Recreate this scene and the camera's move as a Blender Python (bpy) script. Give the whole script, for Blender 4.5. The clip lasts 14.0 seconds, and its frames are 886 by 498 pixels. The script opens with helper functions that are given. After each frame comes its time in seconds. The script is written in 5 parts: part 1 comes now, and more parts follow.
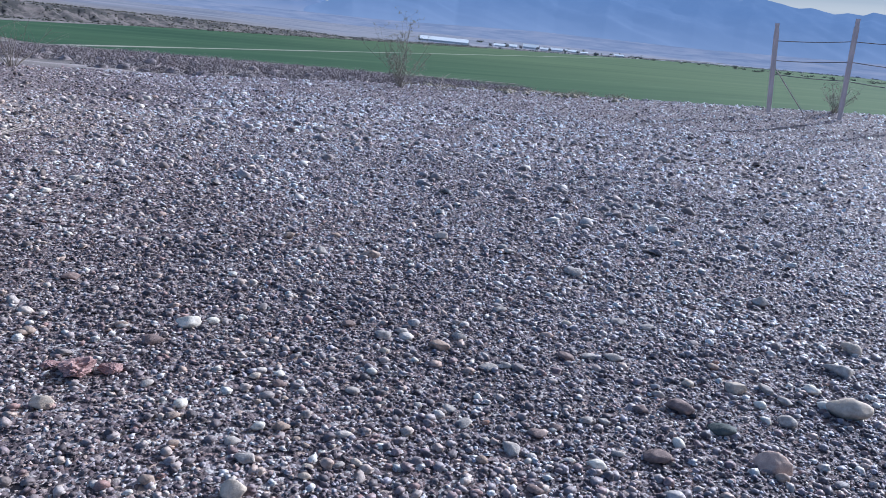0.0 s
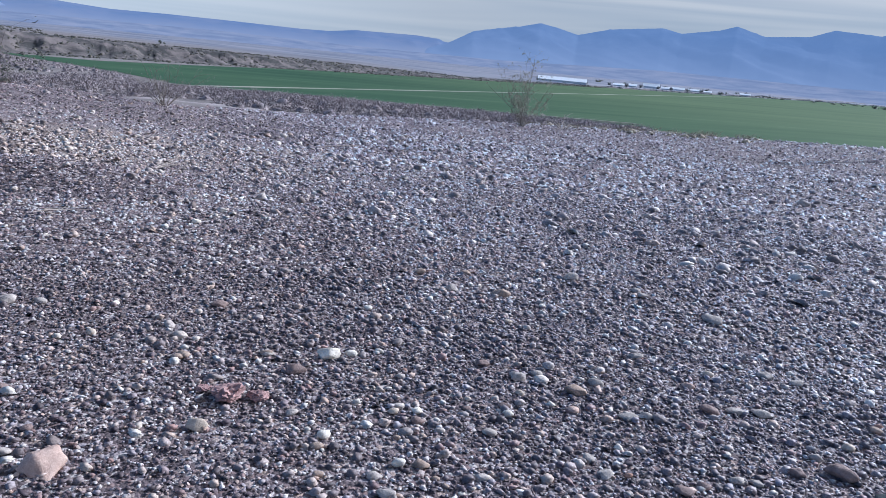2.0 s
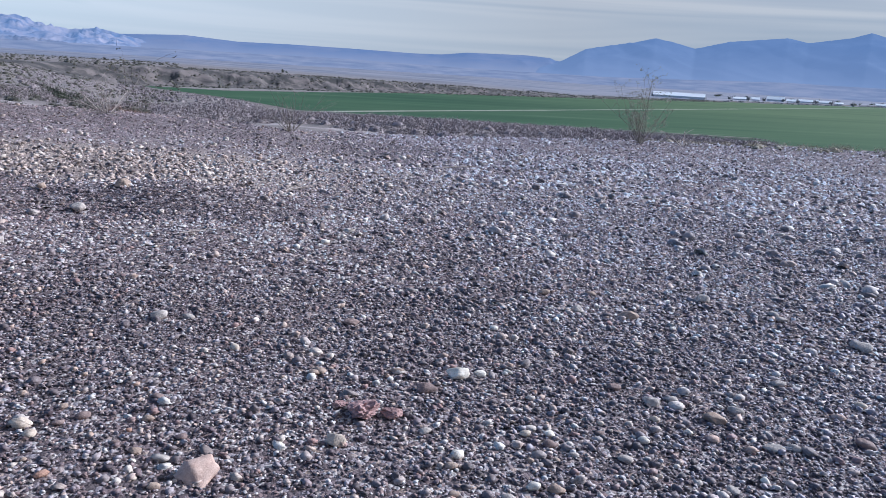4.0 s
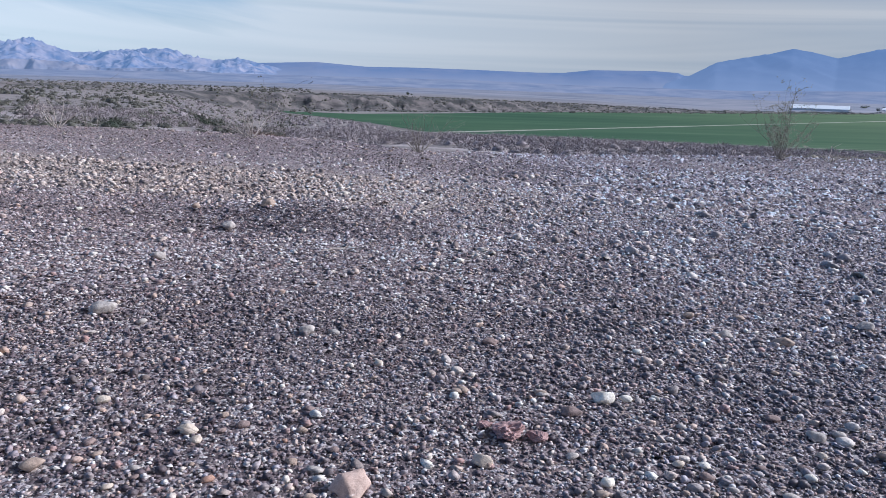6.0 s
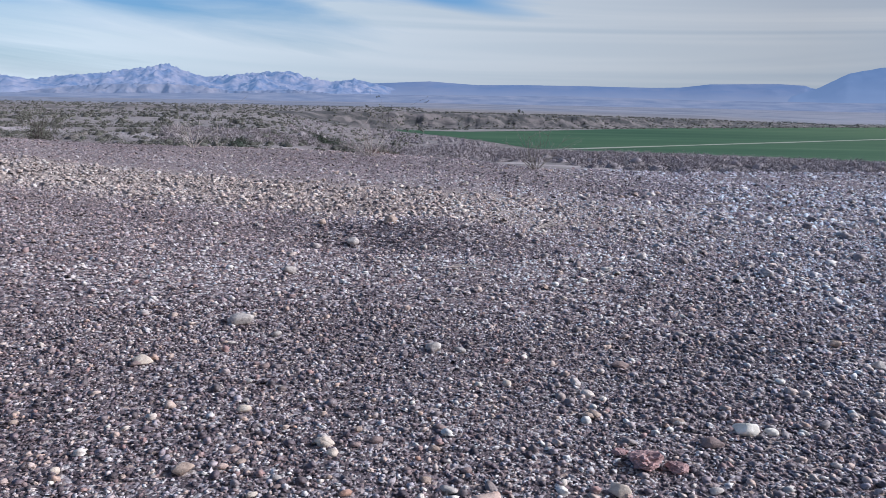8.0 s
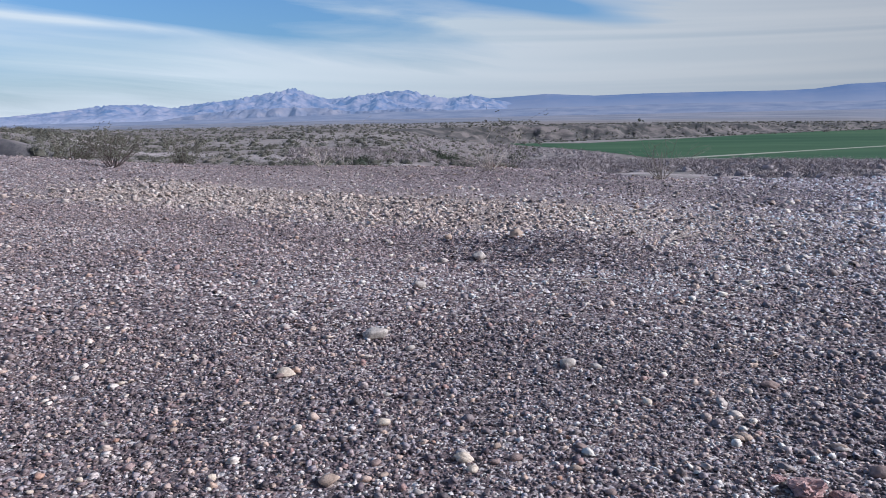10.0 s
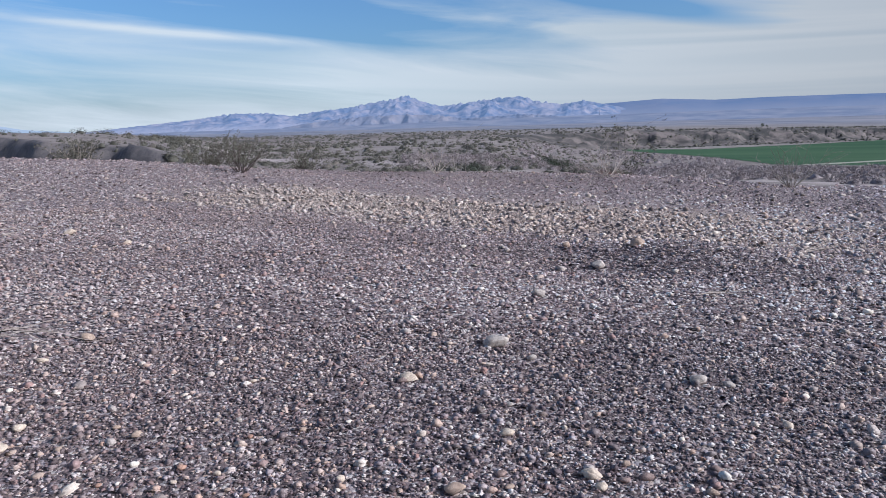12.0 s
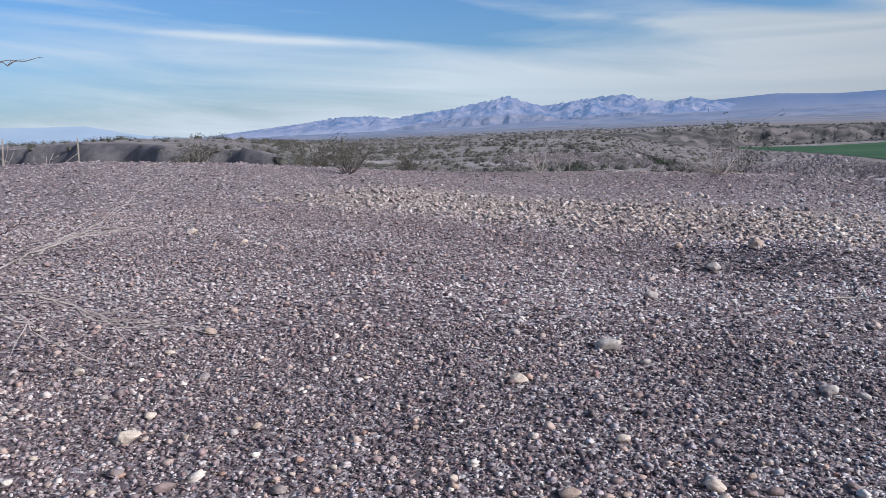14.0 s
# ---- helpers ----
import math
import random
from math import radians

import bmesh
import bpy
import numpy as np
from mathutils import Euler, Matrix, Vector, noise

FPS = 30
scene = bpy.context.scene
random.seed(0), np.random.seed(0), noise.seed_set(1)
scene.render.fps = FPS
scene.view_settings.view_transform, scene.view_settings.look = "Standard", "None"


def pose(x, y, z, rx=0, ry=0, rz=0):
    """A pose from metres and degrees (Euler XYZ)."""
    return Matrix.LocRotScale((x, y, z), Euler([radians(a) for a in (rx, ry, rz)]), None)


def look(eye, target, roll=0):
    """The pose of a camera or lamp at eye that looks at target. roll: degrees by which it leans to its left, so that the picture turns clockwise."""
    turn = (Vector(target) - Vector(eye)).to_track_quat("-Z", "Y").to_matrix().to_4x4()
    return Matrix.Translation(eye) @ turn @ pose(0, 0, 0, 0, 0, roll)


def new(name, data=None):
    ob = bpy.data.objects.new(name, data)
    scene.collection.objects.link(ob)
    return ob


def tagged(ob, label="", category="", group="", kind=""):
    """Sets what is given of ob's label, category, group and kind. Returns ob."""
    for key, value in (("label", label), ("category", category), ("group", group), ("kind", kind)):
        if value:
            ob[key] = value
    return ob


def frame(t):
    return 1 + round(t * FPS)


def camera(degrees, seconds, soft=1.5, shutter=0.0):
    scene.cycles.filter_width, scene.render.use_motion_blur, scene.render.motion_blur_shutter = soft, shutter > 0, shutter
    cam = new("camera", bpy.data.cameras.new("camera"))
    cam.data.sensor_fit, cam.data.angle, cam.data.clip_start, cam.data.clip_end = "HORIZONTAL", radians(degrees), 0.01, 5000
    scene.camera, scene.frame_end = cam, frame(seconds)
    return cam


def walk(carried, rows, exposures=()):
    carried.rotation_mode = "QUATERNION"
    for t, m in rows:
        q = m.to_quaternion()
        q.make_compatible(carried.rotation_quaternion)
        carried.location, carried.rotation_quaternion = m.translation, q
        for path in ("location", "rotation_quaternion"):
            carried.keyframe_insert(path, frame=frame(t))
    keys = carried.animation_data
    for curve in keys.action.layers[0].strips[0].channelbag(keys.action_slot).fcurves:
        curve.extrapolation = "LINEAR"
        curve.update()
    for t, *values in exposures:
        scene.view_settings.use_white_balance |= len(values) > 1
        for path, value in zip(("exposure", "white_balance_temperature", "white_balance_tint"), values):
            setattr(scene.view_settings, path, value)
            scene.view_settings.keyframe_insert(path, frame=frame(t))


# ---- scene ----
# ---- camera: time, eye, heading to the left of +y, downward pitch, roll ----
cam = camera(61.350, 14.0, soft=0.7)
PATH = (
    (0, 0.3201, -0.1540, 1.5244, -30.666, 16.189, 5.867),
    (0.5, 0.2958, -0.1151, 1.5239, -28.760, 15.488, 5.718),
    (1, 0.2585, -0.1015, 1.5247, -26.385, 14.918, 5.659),
    (1.5, 0.2364, -0.0878, 1.5215, -23.906, 14.474, 5.590),
    (2, 0.2178, -0.0736, 1.5140, -21.550, 14.154, 5.369),
    (2.5, 0.1967, -0.0702, 1.5114, -19.377, 13.900, 4.883),
    (5, 0.0889, -0.0263, 1.5054, -7.960, 12.913, 2.476),
    (5.5, 0.0628, -0.0182, 1.5015, -5.515, 12.622, 2.058),
    (6, 0.0340, -0.0076, 1.5006, -3.163, 12.249, 1.796),
    (6.5, -0.0000, 0.0000, 1.5000, -0.922, 11.865, 1.555),
    (7, -0.0300, 0.0087, 1.5004, 1.243, 11.583, 1.304),
    (7.5, -0.0599, 0.0167, 1.4981, 3.278, 11.347, 1.239),
    (8, -0.0707, 0.0244, 1.4983, 5.368, 11.133, 0.920),
    (10.5, -0.1729, 0.0422, 1.4942, 16.750, 9.754, -1.716),
    (11, -0.1940, 0.0467, 1.4924, 18.824, 9.626, -1.821),
    (11.5, -0.2153, 0.0464, 1.4972, 20.869, 9.479, -1.765),
    (12, -0.2377, 0.0482, 1.4983, 22.955, 9.333, -1.728),
    (12.5, -0.2577, 0.0496, 1.4951, 25.062, 9.193, -1.886),
    (13, -0.2752, 0.0519, 1.4933, 27.098, 9.093, -2.170),
    (13.5, -0.2855, 0.0534, 1.4900, 29.029, 9.021, -2.452),
    (14, -0.2962, 0.0480, 1.4912, 30.732, 8.992, -2.633),
)
rows = []
for t, ex, ey, ez, az, pitch, roll in PATH:
    eye = Vector((ex, ey, ez))
    a, p = radians(az), radians(pitch)
    rows.append((t, look(eye, eye + Vector((-math.sin(a) * math.cos(p), math.cos(a) * math.cos(p), -math.sin(p))), roll)))
walk(cam, rows, exposures=((0, 0.40, 4840, 10), (5, 0.34, 4980, 11), (14, 0.19, 5180, 11)))

# ---- light: low sun behind thin cloud on the right, hazy sky with cirrus ----
SUN_AZ, SUN_EL = -84.0, 28.0      # degrees left of +y, degrees up


def heading(az_deg, r=1.0, z=0.0):
    a = radians(az_deg)
    return Vector((-math.sin(a) * r, math.cos(a) * r, z))


sun_data = bpy.data.lights.new("sun", "SUN")
sun_data.energy, sun_data.angle, sun_data.color = 5.0, radians(1.0), (1.0, 0.90, 0.79)
sun = new("sun", sun_data)
sun_from = heading(SUN_AZ, math.cos(radians(SUN_EL)), math.sin(radians(SUN_EL)))
sun.matrix_world = look(sun_from * 50, (0, 0, 0))


def tree(mat_or_world):
    mat_or_world.use_nodes = True
    nt = mat_or_world.node_tree
    nt.nodes.clear()
    return nt


def node(nt, kind, **settings):
    n = nt.nodes.new(kind)
    for key, value in settings.items():
        if key in n.inputs:
            n.inputs[key].default_value = value
        else:
            setattr(n, key, value)
    return n


def wire(nt, *pairs):
    for a, b in pairs:
        nt.links.new(a, b)


def maths(nt, op, a, b=None, clamp=False):
    n = nt.nodes.new("ShaderNodeMath")
    n.operation, n.use_clamp = op, clamp
    for k, v in enumerate((a, b)):
        if v is None:
            continue
        if isinstance(v, (int, float)):
            n.inputs[k].default_value = v
        else:
            nt.links.new(v, n.inputs[k])
    return n.outputs[0]


def blend(nt, fac, a, b, mode="MIX"):
    n = nt.nodes.new("ShaderNodeMix")
    n.data_type, n.blend_type = "RGBA", mode
    for k, v in ((0, fac), (6, a), (7, b)):
        if isinstance(v, (int, float)):
            n.inputs[k].default_value = v
        elif isinstance(v, tuple):
            n.inputs[k].default_value = (*v, 1.0)
        else:
            nt.links.new(v, n.inputs[k])
    return n.outputs[2]


def ramp(nt, fac, stops, mode="LINEAR"):
    n = nt.nodes.new("ShaderNodeValToRGB")
    n.color_ramp.interpolation = mode
    el = n.color_ramp.elements
    while len(el) < len(stops):
        el.new(0.5)
    for e, (pos, col) in zip(el, stops):
        e.position = pos
        e.color = (*col, 1.0) if isinstance(col, tuple) else (col, col, col, 1.0)
    nt.links.new(fac, n.inputs[0])
    return n.outputs[0]


def fbm(nt, vec, scale, detail=4.0, rough=0.55, distort=0.0):
    n = node(nt, "ShaderNodeTexNoise", Scale=scale, Detail=detail, Roughness=rough, Distortion=distort)
    if vec is not None:
        nt.links.new(vec, n.inputs["Vector"])
    return n.outputs["Fac"]


def build_world():
    world = bpy.data.worlds.new("sky")
    scene.world = world
    nt = tree(world)
    co = node(nt, "ShaderNodeTexCoord").outputs["Generated"]
    sky = node(nt, "ShaderNodeTexSky", sky_type="NISHITA", sun_disc=False, sun_elevation=radians(SUN_EL),
               sun_rotation=radians(-SUN_AZ), dust_density=1.6, air_density=1.0, ozone_density=1.6, altitude=150)
    xyz = node(nt, "ShaderNodeSeparateXYZ")
    wire(nt, (co, xyz.inputs[0]))
    up = maths(nt, "MAXIMUM", xyz.outputs[2], 0.0)
    side = maths(nt, "ARCTAN2", xyz.outputs[0], xyz.outputs[1])
    bands = node(nt, "ShaderNodeCombineXYZ")
    rise = maths(nt, "ADD", maths(nt, "MULTIPLY", up, 9.0), maths(nt, "MULTIPLY", side, 0.85))
    wire(nt, (side, bands.inputs[0]), (rise, bands.inputs[1]))
    streak = fbm(nt, bands.outputs[0], 2.4, 7.0, 0.58, 0.9)
    broad = fbm(nt, bands.outputs[0], 0.8, 2.0, 0.5, 0.4)
    cover = maths(nt, "ADD", maths(nt, "ADD", maths(nt, "MULTIPLY", streak, 0.42), 0.065), maths(nt, "MULTIPLY", broad, 0.5))
    cover = maths(nt, "ADD", cover, maths(nt, "ADD", maths(nt, "MULTIPLY", maths(nt, "MAXIMUM", side, 0.0), 0.24), maths(nt, "MULTIPLY", maths(nt, "MINIMUM", side, 0.0), 0.12)))
    cover = maths(nt, "ADD", cover, maths(nt, "MULTIPLY", maths(nt, "MULTIPLY", maths(nt, "ADD", side, 0.36), 4.0, True), 0.07))
    bank = maths(nt, "ADD", maths(nt, "MULTIPLY", maths(nt, "ADD", side, 0.6, True), 0.05), 0.13)
    cover = maths(nt, "ADD", cover, maths(nt, "MULTIPLY", maths(nt, "SUBTRACT", bank, up, True), 2.4))
    # two long cirrus filaments and a clear gap above the bright bank
    for a0, slope, thin, lo, hi, amount in ((0.060, -0.088, 0.0045, -1.05, -0.52, 0.13), (0.087, -0.129, 0.008, -0.50, 0.05, 0.10),
                                            (0.112, -0.204, 0.011, -0.36, 0.06, -0.30), (0.0456, -0.137, 0.006, -0.90, -0.36, -0.14),
                                            (0.074, -0.098, 0.004, -0.80, -0.64, 0.10)):
        off = maths(nt, "DIVIDE", maths(nt, "SUBTRACT", up, maths(nt, "ADD", maths(nt, "MULTIPLY", side, slope), a0)), thin)
        off = maths(nt, "ADD", off, maths(nt, "MULTIPLY", maths(nt, "SUBTRACT", broad, 0.5), 6.0))
        peak = maths(nt, "POWER", 2.718, maths(nt, "MULTIPLY", maths(nt, "MULTIPLY", off, off), -1.0))
        span = maths(nt, "MULTIPLY", maths(nt, "MULTIPLY", maths(nt, "SUBTRACT", side, lo), 6.0, True), maths(nt, "MULTIPLY", maths(nt, "SUBTRACT", hi, side), 6.0, True))
        cover = maths(nt, "ADD", cover, maths(nt, "MULTIPLY", maths(nt, "MULTIPLY", peak, span), maths(nt, "MULTIPLY", streak, amount * 2.0)))
    mask = ramp(nt, cover, ((0.44, 0.03), (0.56, 0.42), (0.70, 0.95)))
    blue = blend(nt, 1.0, sky.outputs[0], (SKY_K * 0.86, SKY_K * 1.07, SKY_K * 1.24), "MULTIPLY")
    # thick layered cloud towards the sun: cream sheets over blue-grey ones
    sheet = node(nt, "ShaderNodeCombineXYZ")
    wire(nt, (maths(nt, "MULTIPLY", side, 0.55), sheet.inputs[0]),
         (maths(nt, "ADD", maths(nt, "MULTIPLY", up, 13.0), maths(nt, "MULTIPLY", side, 0.25)), sheet.inputs[1]))
    layers = ramp(nt, fbm(nt, sheet.outputs[0], 2.0, 3.0, 0.45, 0.8), ((0.33, 0.0), (0.57, 1.0)))
    toward = maths(nt, "ADD", maths(nt, "MULTIPLY", side, 1.1), 0.62, True)
    thin = blend(nt, toward, (0.595, 0.608, 0.540), (0.300, 0.302, 0.290))
    thick = blend(nt, toward, (0.655, 0.642, 0.572), (0.470, 0.422, 0.355))
    cloud = blend(nt, layers, thin, thick)
    near_ridge = maths(nt, "MULTIPLY", maths(nt, "SUBTRACT", 0.055, up, True), maths(nt, "MULTIPLY", toward, 14.0), True)
    cloud = blend(nt, near_ridge, cloud, (0.315, 0.325, 0.315))
    out = blend(nt, mask, blue, cloud)
    bg = node(nt, "ShaderNodeBackground", Strength=1.0)
    wire(nt, (out, bg.inputs[0]), (bg.outputs[0], node(nt, "ShaderNodeOutputWorld").inputs[0]))


SKY_K = 0.075
build_world()


# ---- materials ----
def surface(name, rough=0.9):
    mat = bpy.data.materials.new(name)
    nt = tree(mat)
    bsdf = node(nt, "ShaderNodeBsdfPrincipled", Roughness=rough)
    bsdf.inputs["Specular IOR Level"].default_value = 0.3
    wire(nt, (bsdf.outputs[0], node(nt, "ShaderNodeOutputMaterial").inputs[0]))
    return mat, nt, bsdf


def bump(nt, bsdf, height, strength, distance):
    b = node(nt, "ShaderNodeBump", Strength=strength, Distance=distance)
    wire(nt, (height, b.inputs["Height"]), (b.outputs[0], bsdf.inputs["Normal"]))


def position(nt):
    return node(nt, "ShaderNodeNewGeometry").outputs["Position"]


STONE_TONES = ((0.0, (0.046, 0.034, 0.038)), (0.25, (0.088, 0.063, 0.070)), (0.45, (0.150, 0.110, 0.118)),
               (0.55, (0.215, 0.138, 0.125)), (0.64, (0.275, 0.228, 0.238)), (0.76, (0.40, 0.350, 0.362)),
               (0.83, (0.44, 0.315, 0.245)), (0.90, (0.53, 0.465, 0.435)), (1.0, (0.63, 0.575, 0.54)))
PALE_TONES = ((0.0, (0.15, 0.115, 0.107)), (0.25, (0.36, 0.282, 0.240)), (0.5, (0.49, 0.388, 0.325)), (0.66, (0.54, 0.40, 0.32)),
              (0.85, (0.60, 0.50, 0.43)), (1.0, (0.73, 0.64, 0.57)))
PEBBLE_TONES = ((0.0, (0.085, 0.066, 0.068)), (0.25, (0.165, 0.128, 0.128)), (0.42, (0.24, 0.195, 0.190)), (0.54, (0.31, 0.185, 0.158)),
                (0.62, (0.285, 0.24, 0.25)), (0.76, (0.45, 0.355, 0.300)), (0.84, (0.44, 0.300, 0.225)), (0.92, (0.52, 0.44, 0.37)), (1.0, (0.68, 0.62, 0.55)))
COBBLE_TONES = ((0.0, (0.16, 0.118, 0.102)), (0.3, (0.29, 0.240, 0.218)), (0.5, (0.42, 0.300, 0.230)), (0.6, (0.41, 0.35, 0.32)),
                (0.85, (0.53, 0.44, 0.37)), (1.0, (0.67, 0.57, 0.475)))


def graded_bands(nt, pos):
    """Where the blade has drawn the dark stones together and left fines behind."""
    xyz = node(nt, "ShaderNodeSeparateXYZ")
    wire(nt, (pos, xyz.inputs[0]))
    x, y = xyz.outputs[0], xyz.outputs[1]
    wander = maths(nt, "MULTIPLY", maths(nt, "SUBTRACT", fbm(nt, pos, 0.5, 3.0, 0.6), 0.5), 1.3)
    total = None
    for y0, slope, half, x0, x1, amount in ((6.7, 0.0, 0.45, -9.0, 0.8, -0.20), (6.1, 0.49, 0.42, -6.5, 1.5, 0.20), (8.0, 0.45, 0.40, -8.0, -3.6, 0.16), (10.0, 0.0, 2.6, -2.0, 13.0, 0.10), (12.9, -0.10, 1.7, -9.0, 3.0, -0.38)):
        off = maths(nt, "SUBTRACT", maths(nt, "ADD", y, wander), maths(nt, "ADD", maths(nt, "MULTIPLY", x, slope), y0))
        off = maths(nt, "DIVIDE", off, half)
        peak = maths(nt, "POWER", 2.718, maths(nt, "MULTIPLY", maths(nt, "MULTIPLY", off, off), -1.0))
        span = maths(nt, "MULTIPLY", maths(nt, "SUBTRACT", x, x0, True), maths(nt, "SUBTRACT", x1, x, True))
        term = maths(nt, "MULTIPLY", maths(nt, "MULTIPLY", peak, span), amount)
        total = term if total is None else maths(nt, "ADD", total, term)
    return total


def stone_material(name, tones, rough=0.5, per_object=False, lift=0.0):
    mat, nt, bsdf = surface(name, rough)
    geo = node(nt, "ShaderNodeNewGeometry")
    rnd = node(nt, "ShaderNodeObjectInfo").outputs["Random"] if per_object else geo.outputs["Random Per Island"]
    patch = fbm(nt, geo.outputs["Position"], 0.55, 4.0, 0.6)
    rnd = maths(nt, "ADD", rnd, maths(nt, "MULTIPLY", maths(nt, "SUBTRACT", patch, 0.5), 0.58), True)
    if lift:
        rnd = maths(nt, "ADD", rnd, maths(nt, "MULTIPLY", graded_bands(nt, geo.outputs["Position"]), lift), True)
    base = ramp(nt, rnd, tones)
    mottle = fbm(nt, geo.outputs["Position"], 90.0, 4.0, 0.6)
    dust = fbm(nt, geo.outputs["Position"], 14.0, 3.0, 0.6)
    col = blend(nt, 0.55, base, ramp(nt, mottle, ((0.25, 0.25), (0.75, 0.8))), "OVERLAY")
    # the ground towards the dead tree is dustier
    xyz = node(nt, "ShaderNodeSeparateXYZ")
    wire(nt, (geo.outputs["Position"], xyz.inputs[0]))
    tread = maths(nt, "MULTIPLY", maths(nt, "SUBTRACT", -1.6, xyz.outputs[0]), 0.15, True)
    tread = maths(nt, "MULTIPLY", maths(nt, "MINIMUM", tread, 0.55), maths(nt, "ADD", patch, 0.15))
    cover = maths(nt, "ADD", maths(nt, "MULTIPLY", maths(nt, "SUBTRACT", dust, 0.42, True), 0.9), tread, True)
    col = blend(nt, cover, col, (0.325, 0.270, 0.238))
    # slate-grey river stone grows more common towards the field side
    slate = maths(nt, "MULTIPLY", maths(nt, "SUBTRACT", xyz.outputs[0], 0.3), 0.4, True)
    col = blend(nt, maths(nt, "MULTIPLY", slate, 0.6), col, (1.00, 1.09, 1.22), "MULTIPLY")
    # and rusty stone towards the dead tree
    if lift:
        rust = maths(nt, "MULTIPLY", maths(nt, "SUBTRACT", -0.6, xyz.outputs[0]), 0.4, True)
        col = blend(nt, rust, col, (1.03, 0.965, 0.95), "MULTIPLY")
    bsdf.inputs["Specular IOR Level"].default_value = 0.38
    wire(nt, (col, bsdf.inputs["Base Color"]))
    bump(nt, bsdf, mottle, 0.35, 0.004)
    return mat


def ground_material():
    mat, nt, bsdf = surface("desert_ground", 0.95)
    pos = position(nt)
    cells = node(nt, "ShaderNodeTexVoronoi", Scale=48.0)
    wire(nt, (pos, cells.inputs["Vector"]))
    fine = node(nt, "ShaderNodeTexVoronoi", Scale=110.0)
    wire(nt, (pos, fine.inputs["Vector"]))
    grit = ramp(nt, node_value(nt, cells.outputs["Color"]), STONE_TONES)
    soil = blend(nt, fbm(nt, pos, 1.7, 5.0, 0.6), (0.12, 0.10, 0.10), (0.22, 0.185, 0.175))
    near = blend(nt, 0.7, soil, grit)
    xyz = node(nt, "ShaderNodeSeparateXYZ")
    wire(nt, (pos, xyz.inputs[0]))
    gap = maths(nt, "ABSOLUTE", maths(nt, "SUBTRACT", xyz.outputs[1], 9.0))
    gap = maths(nt, "ADD", gap, maths(nt, "MULTIPLY", maths(nt, "SUBTRACT", fbm(nt, pos, 0.8, 4.0, 0.6), 0.5), 1.6))
    dusty = maths(nt, "MULTIPLY", maths(nt, "SUBTRACT", 1.7, gap, True), maths(nt, "MULTIPLY", maths(nt, "SUBTRACT", xyz.outputs[0], -7.6, True), maths(nt, "MULTIPLY", maths(nt, "SUBTRACT", 4.5, xyz.outputs[0]), 0.25, True)))
    near = blend(nt, maths(nt, "MULTIPLY", dusty, 0.85), near, (0.33, 0.265, 0.225))
    flats = blend(nt, fbm(nt, pos, 0.06, 6.0, 0.65), (0.135, 0.113, 0.104), (0.285, 0.240, 0.216))
    flats = blend(nt, maths(nt, "MULTIPLY", maths(nt, "SUBTRACT", fbm(nt, pos, 0.02, 5.0, 0.6), 0.45, True), 3.0, True), flats, (0.28, 0.245, 0.23))
    brush = ramp(nt, fbm(nt, pos, 0.30, 5.0, 0.6), ((0.50, 0.0), (0.62, 0.5)))
    flats = blend(nt, brush, flats, (0.085, 0.072, 0.062))
    # far plain: distance haze painted into the ground colour as blue-grey
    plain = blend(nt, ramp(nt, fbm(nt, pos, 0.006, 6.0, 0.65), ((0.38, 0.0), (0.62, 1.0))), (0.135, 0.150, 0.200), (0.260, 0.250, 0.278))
    # steep banks: their shade is painted in as a darker clay colour
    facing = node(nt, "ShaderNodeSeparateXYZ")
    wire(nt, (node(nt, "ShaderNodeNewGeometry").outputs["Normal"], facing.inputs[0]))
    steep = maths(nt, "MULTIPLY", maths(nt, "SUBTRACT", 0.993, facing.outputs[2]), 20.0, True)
    clay_shade = blend(nt, ramp(nt, fbm(nt, pos, 0.45, 6.0, 0.75), ((0.36, 0.0), (0.64, 1.0))), (0.062, 0.060, 0.070), (0.185, 0.160, 0.152))
    dist = node(nt, "ShaderNodeVectorMath", operation="LENGTH")
    wire(nt, (pos, dist.inputs[0]))
    far = maths(nt, "MULTIPLY", maths(nt, "SUBTRACT", dist.outputs["Value"], 19.0), 0.12, True)
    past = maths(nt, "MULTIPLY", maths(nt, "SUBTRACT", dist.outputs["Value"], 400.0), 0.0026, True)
    flats = blend(nt, maths(nt, "MULTIPLY", steep, 0.85), flats, clay_shade)
    # the eroded face behind the field is mottled with brush and bare tan clay
    face = maths(nt, "SUBTRACT", maths(nt, "MULTIPLY", maths(nt, "SUBTRACT", xyz.outputs[1], 322.0), 0.83), maths(nt, "MULTIPLY", maths(nt, "ADD", xyz.outputs[0], 48.0), 0.56))
    face = maths(nt, "MULTIPLY", maths(nt, "MULTIPLY", face, 0.2, True), maths(nt, "MULTIPLY", maths(nt, "SUBTRACT", 46.0, face), 0.07, True))
    face = maths(nt, "MULTIPLY", face, maths(nt, "MULTIPLY", maths(nt, "SUBTRACT", dist.outputs["Value"], 200.0), 0.02, True))
    slant = node(nt, "ShaderNodeMapping")
    slant.inputs["Rotation"].default_value = (0, 0, radians(58))
    slant.inputs["Scale"].default_value = (0.45, 1.0, 1.0)
    wire(nt, (pos, slant.inputs[0]))
    mottled = blend(nt, ramp(nt, fbm(nt, slant.outputs[0], 0.16, 5.0, 0.65, 0.4), ((0.44, 0.0), (0.60, 1.0))), (0.052, 0.050, 0.048), (0.190, 0.160, 0.148))
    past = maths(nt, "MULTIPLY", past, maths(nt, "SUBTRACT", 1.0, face))
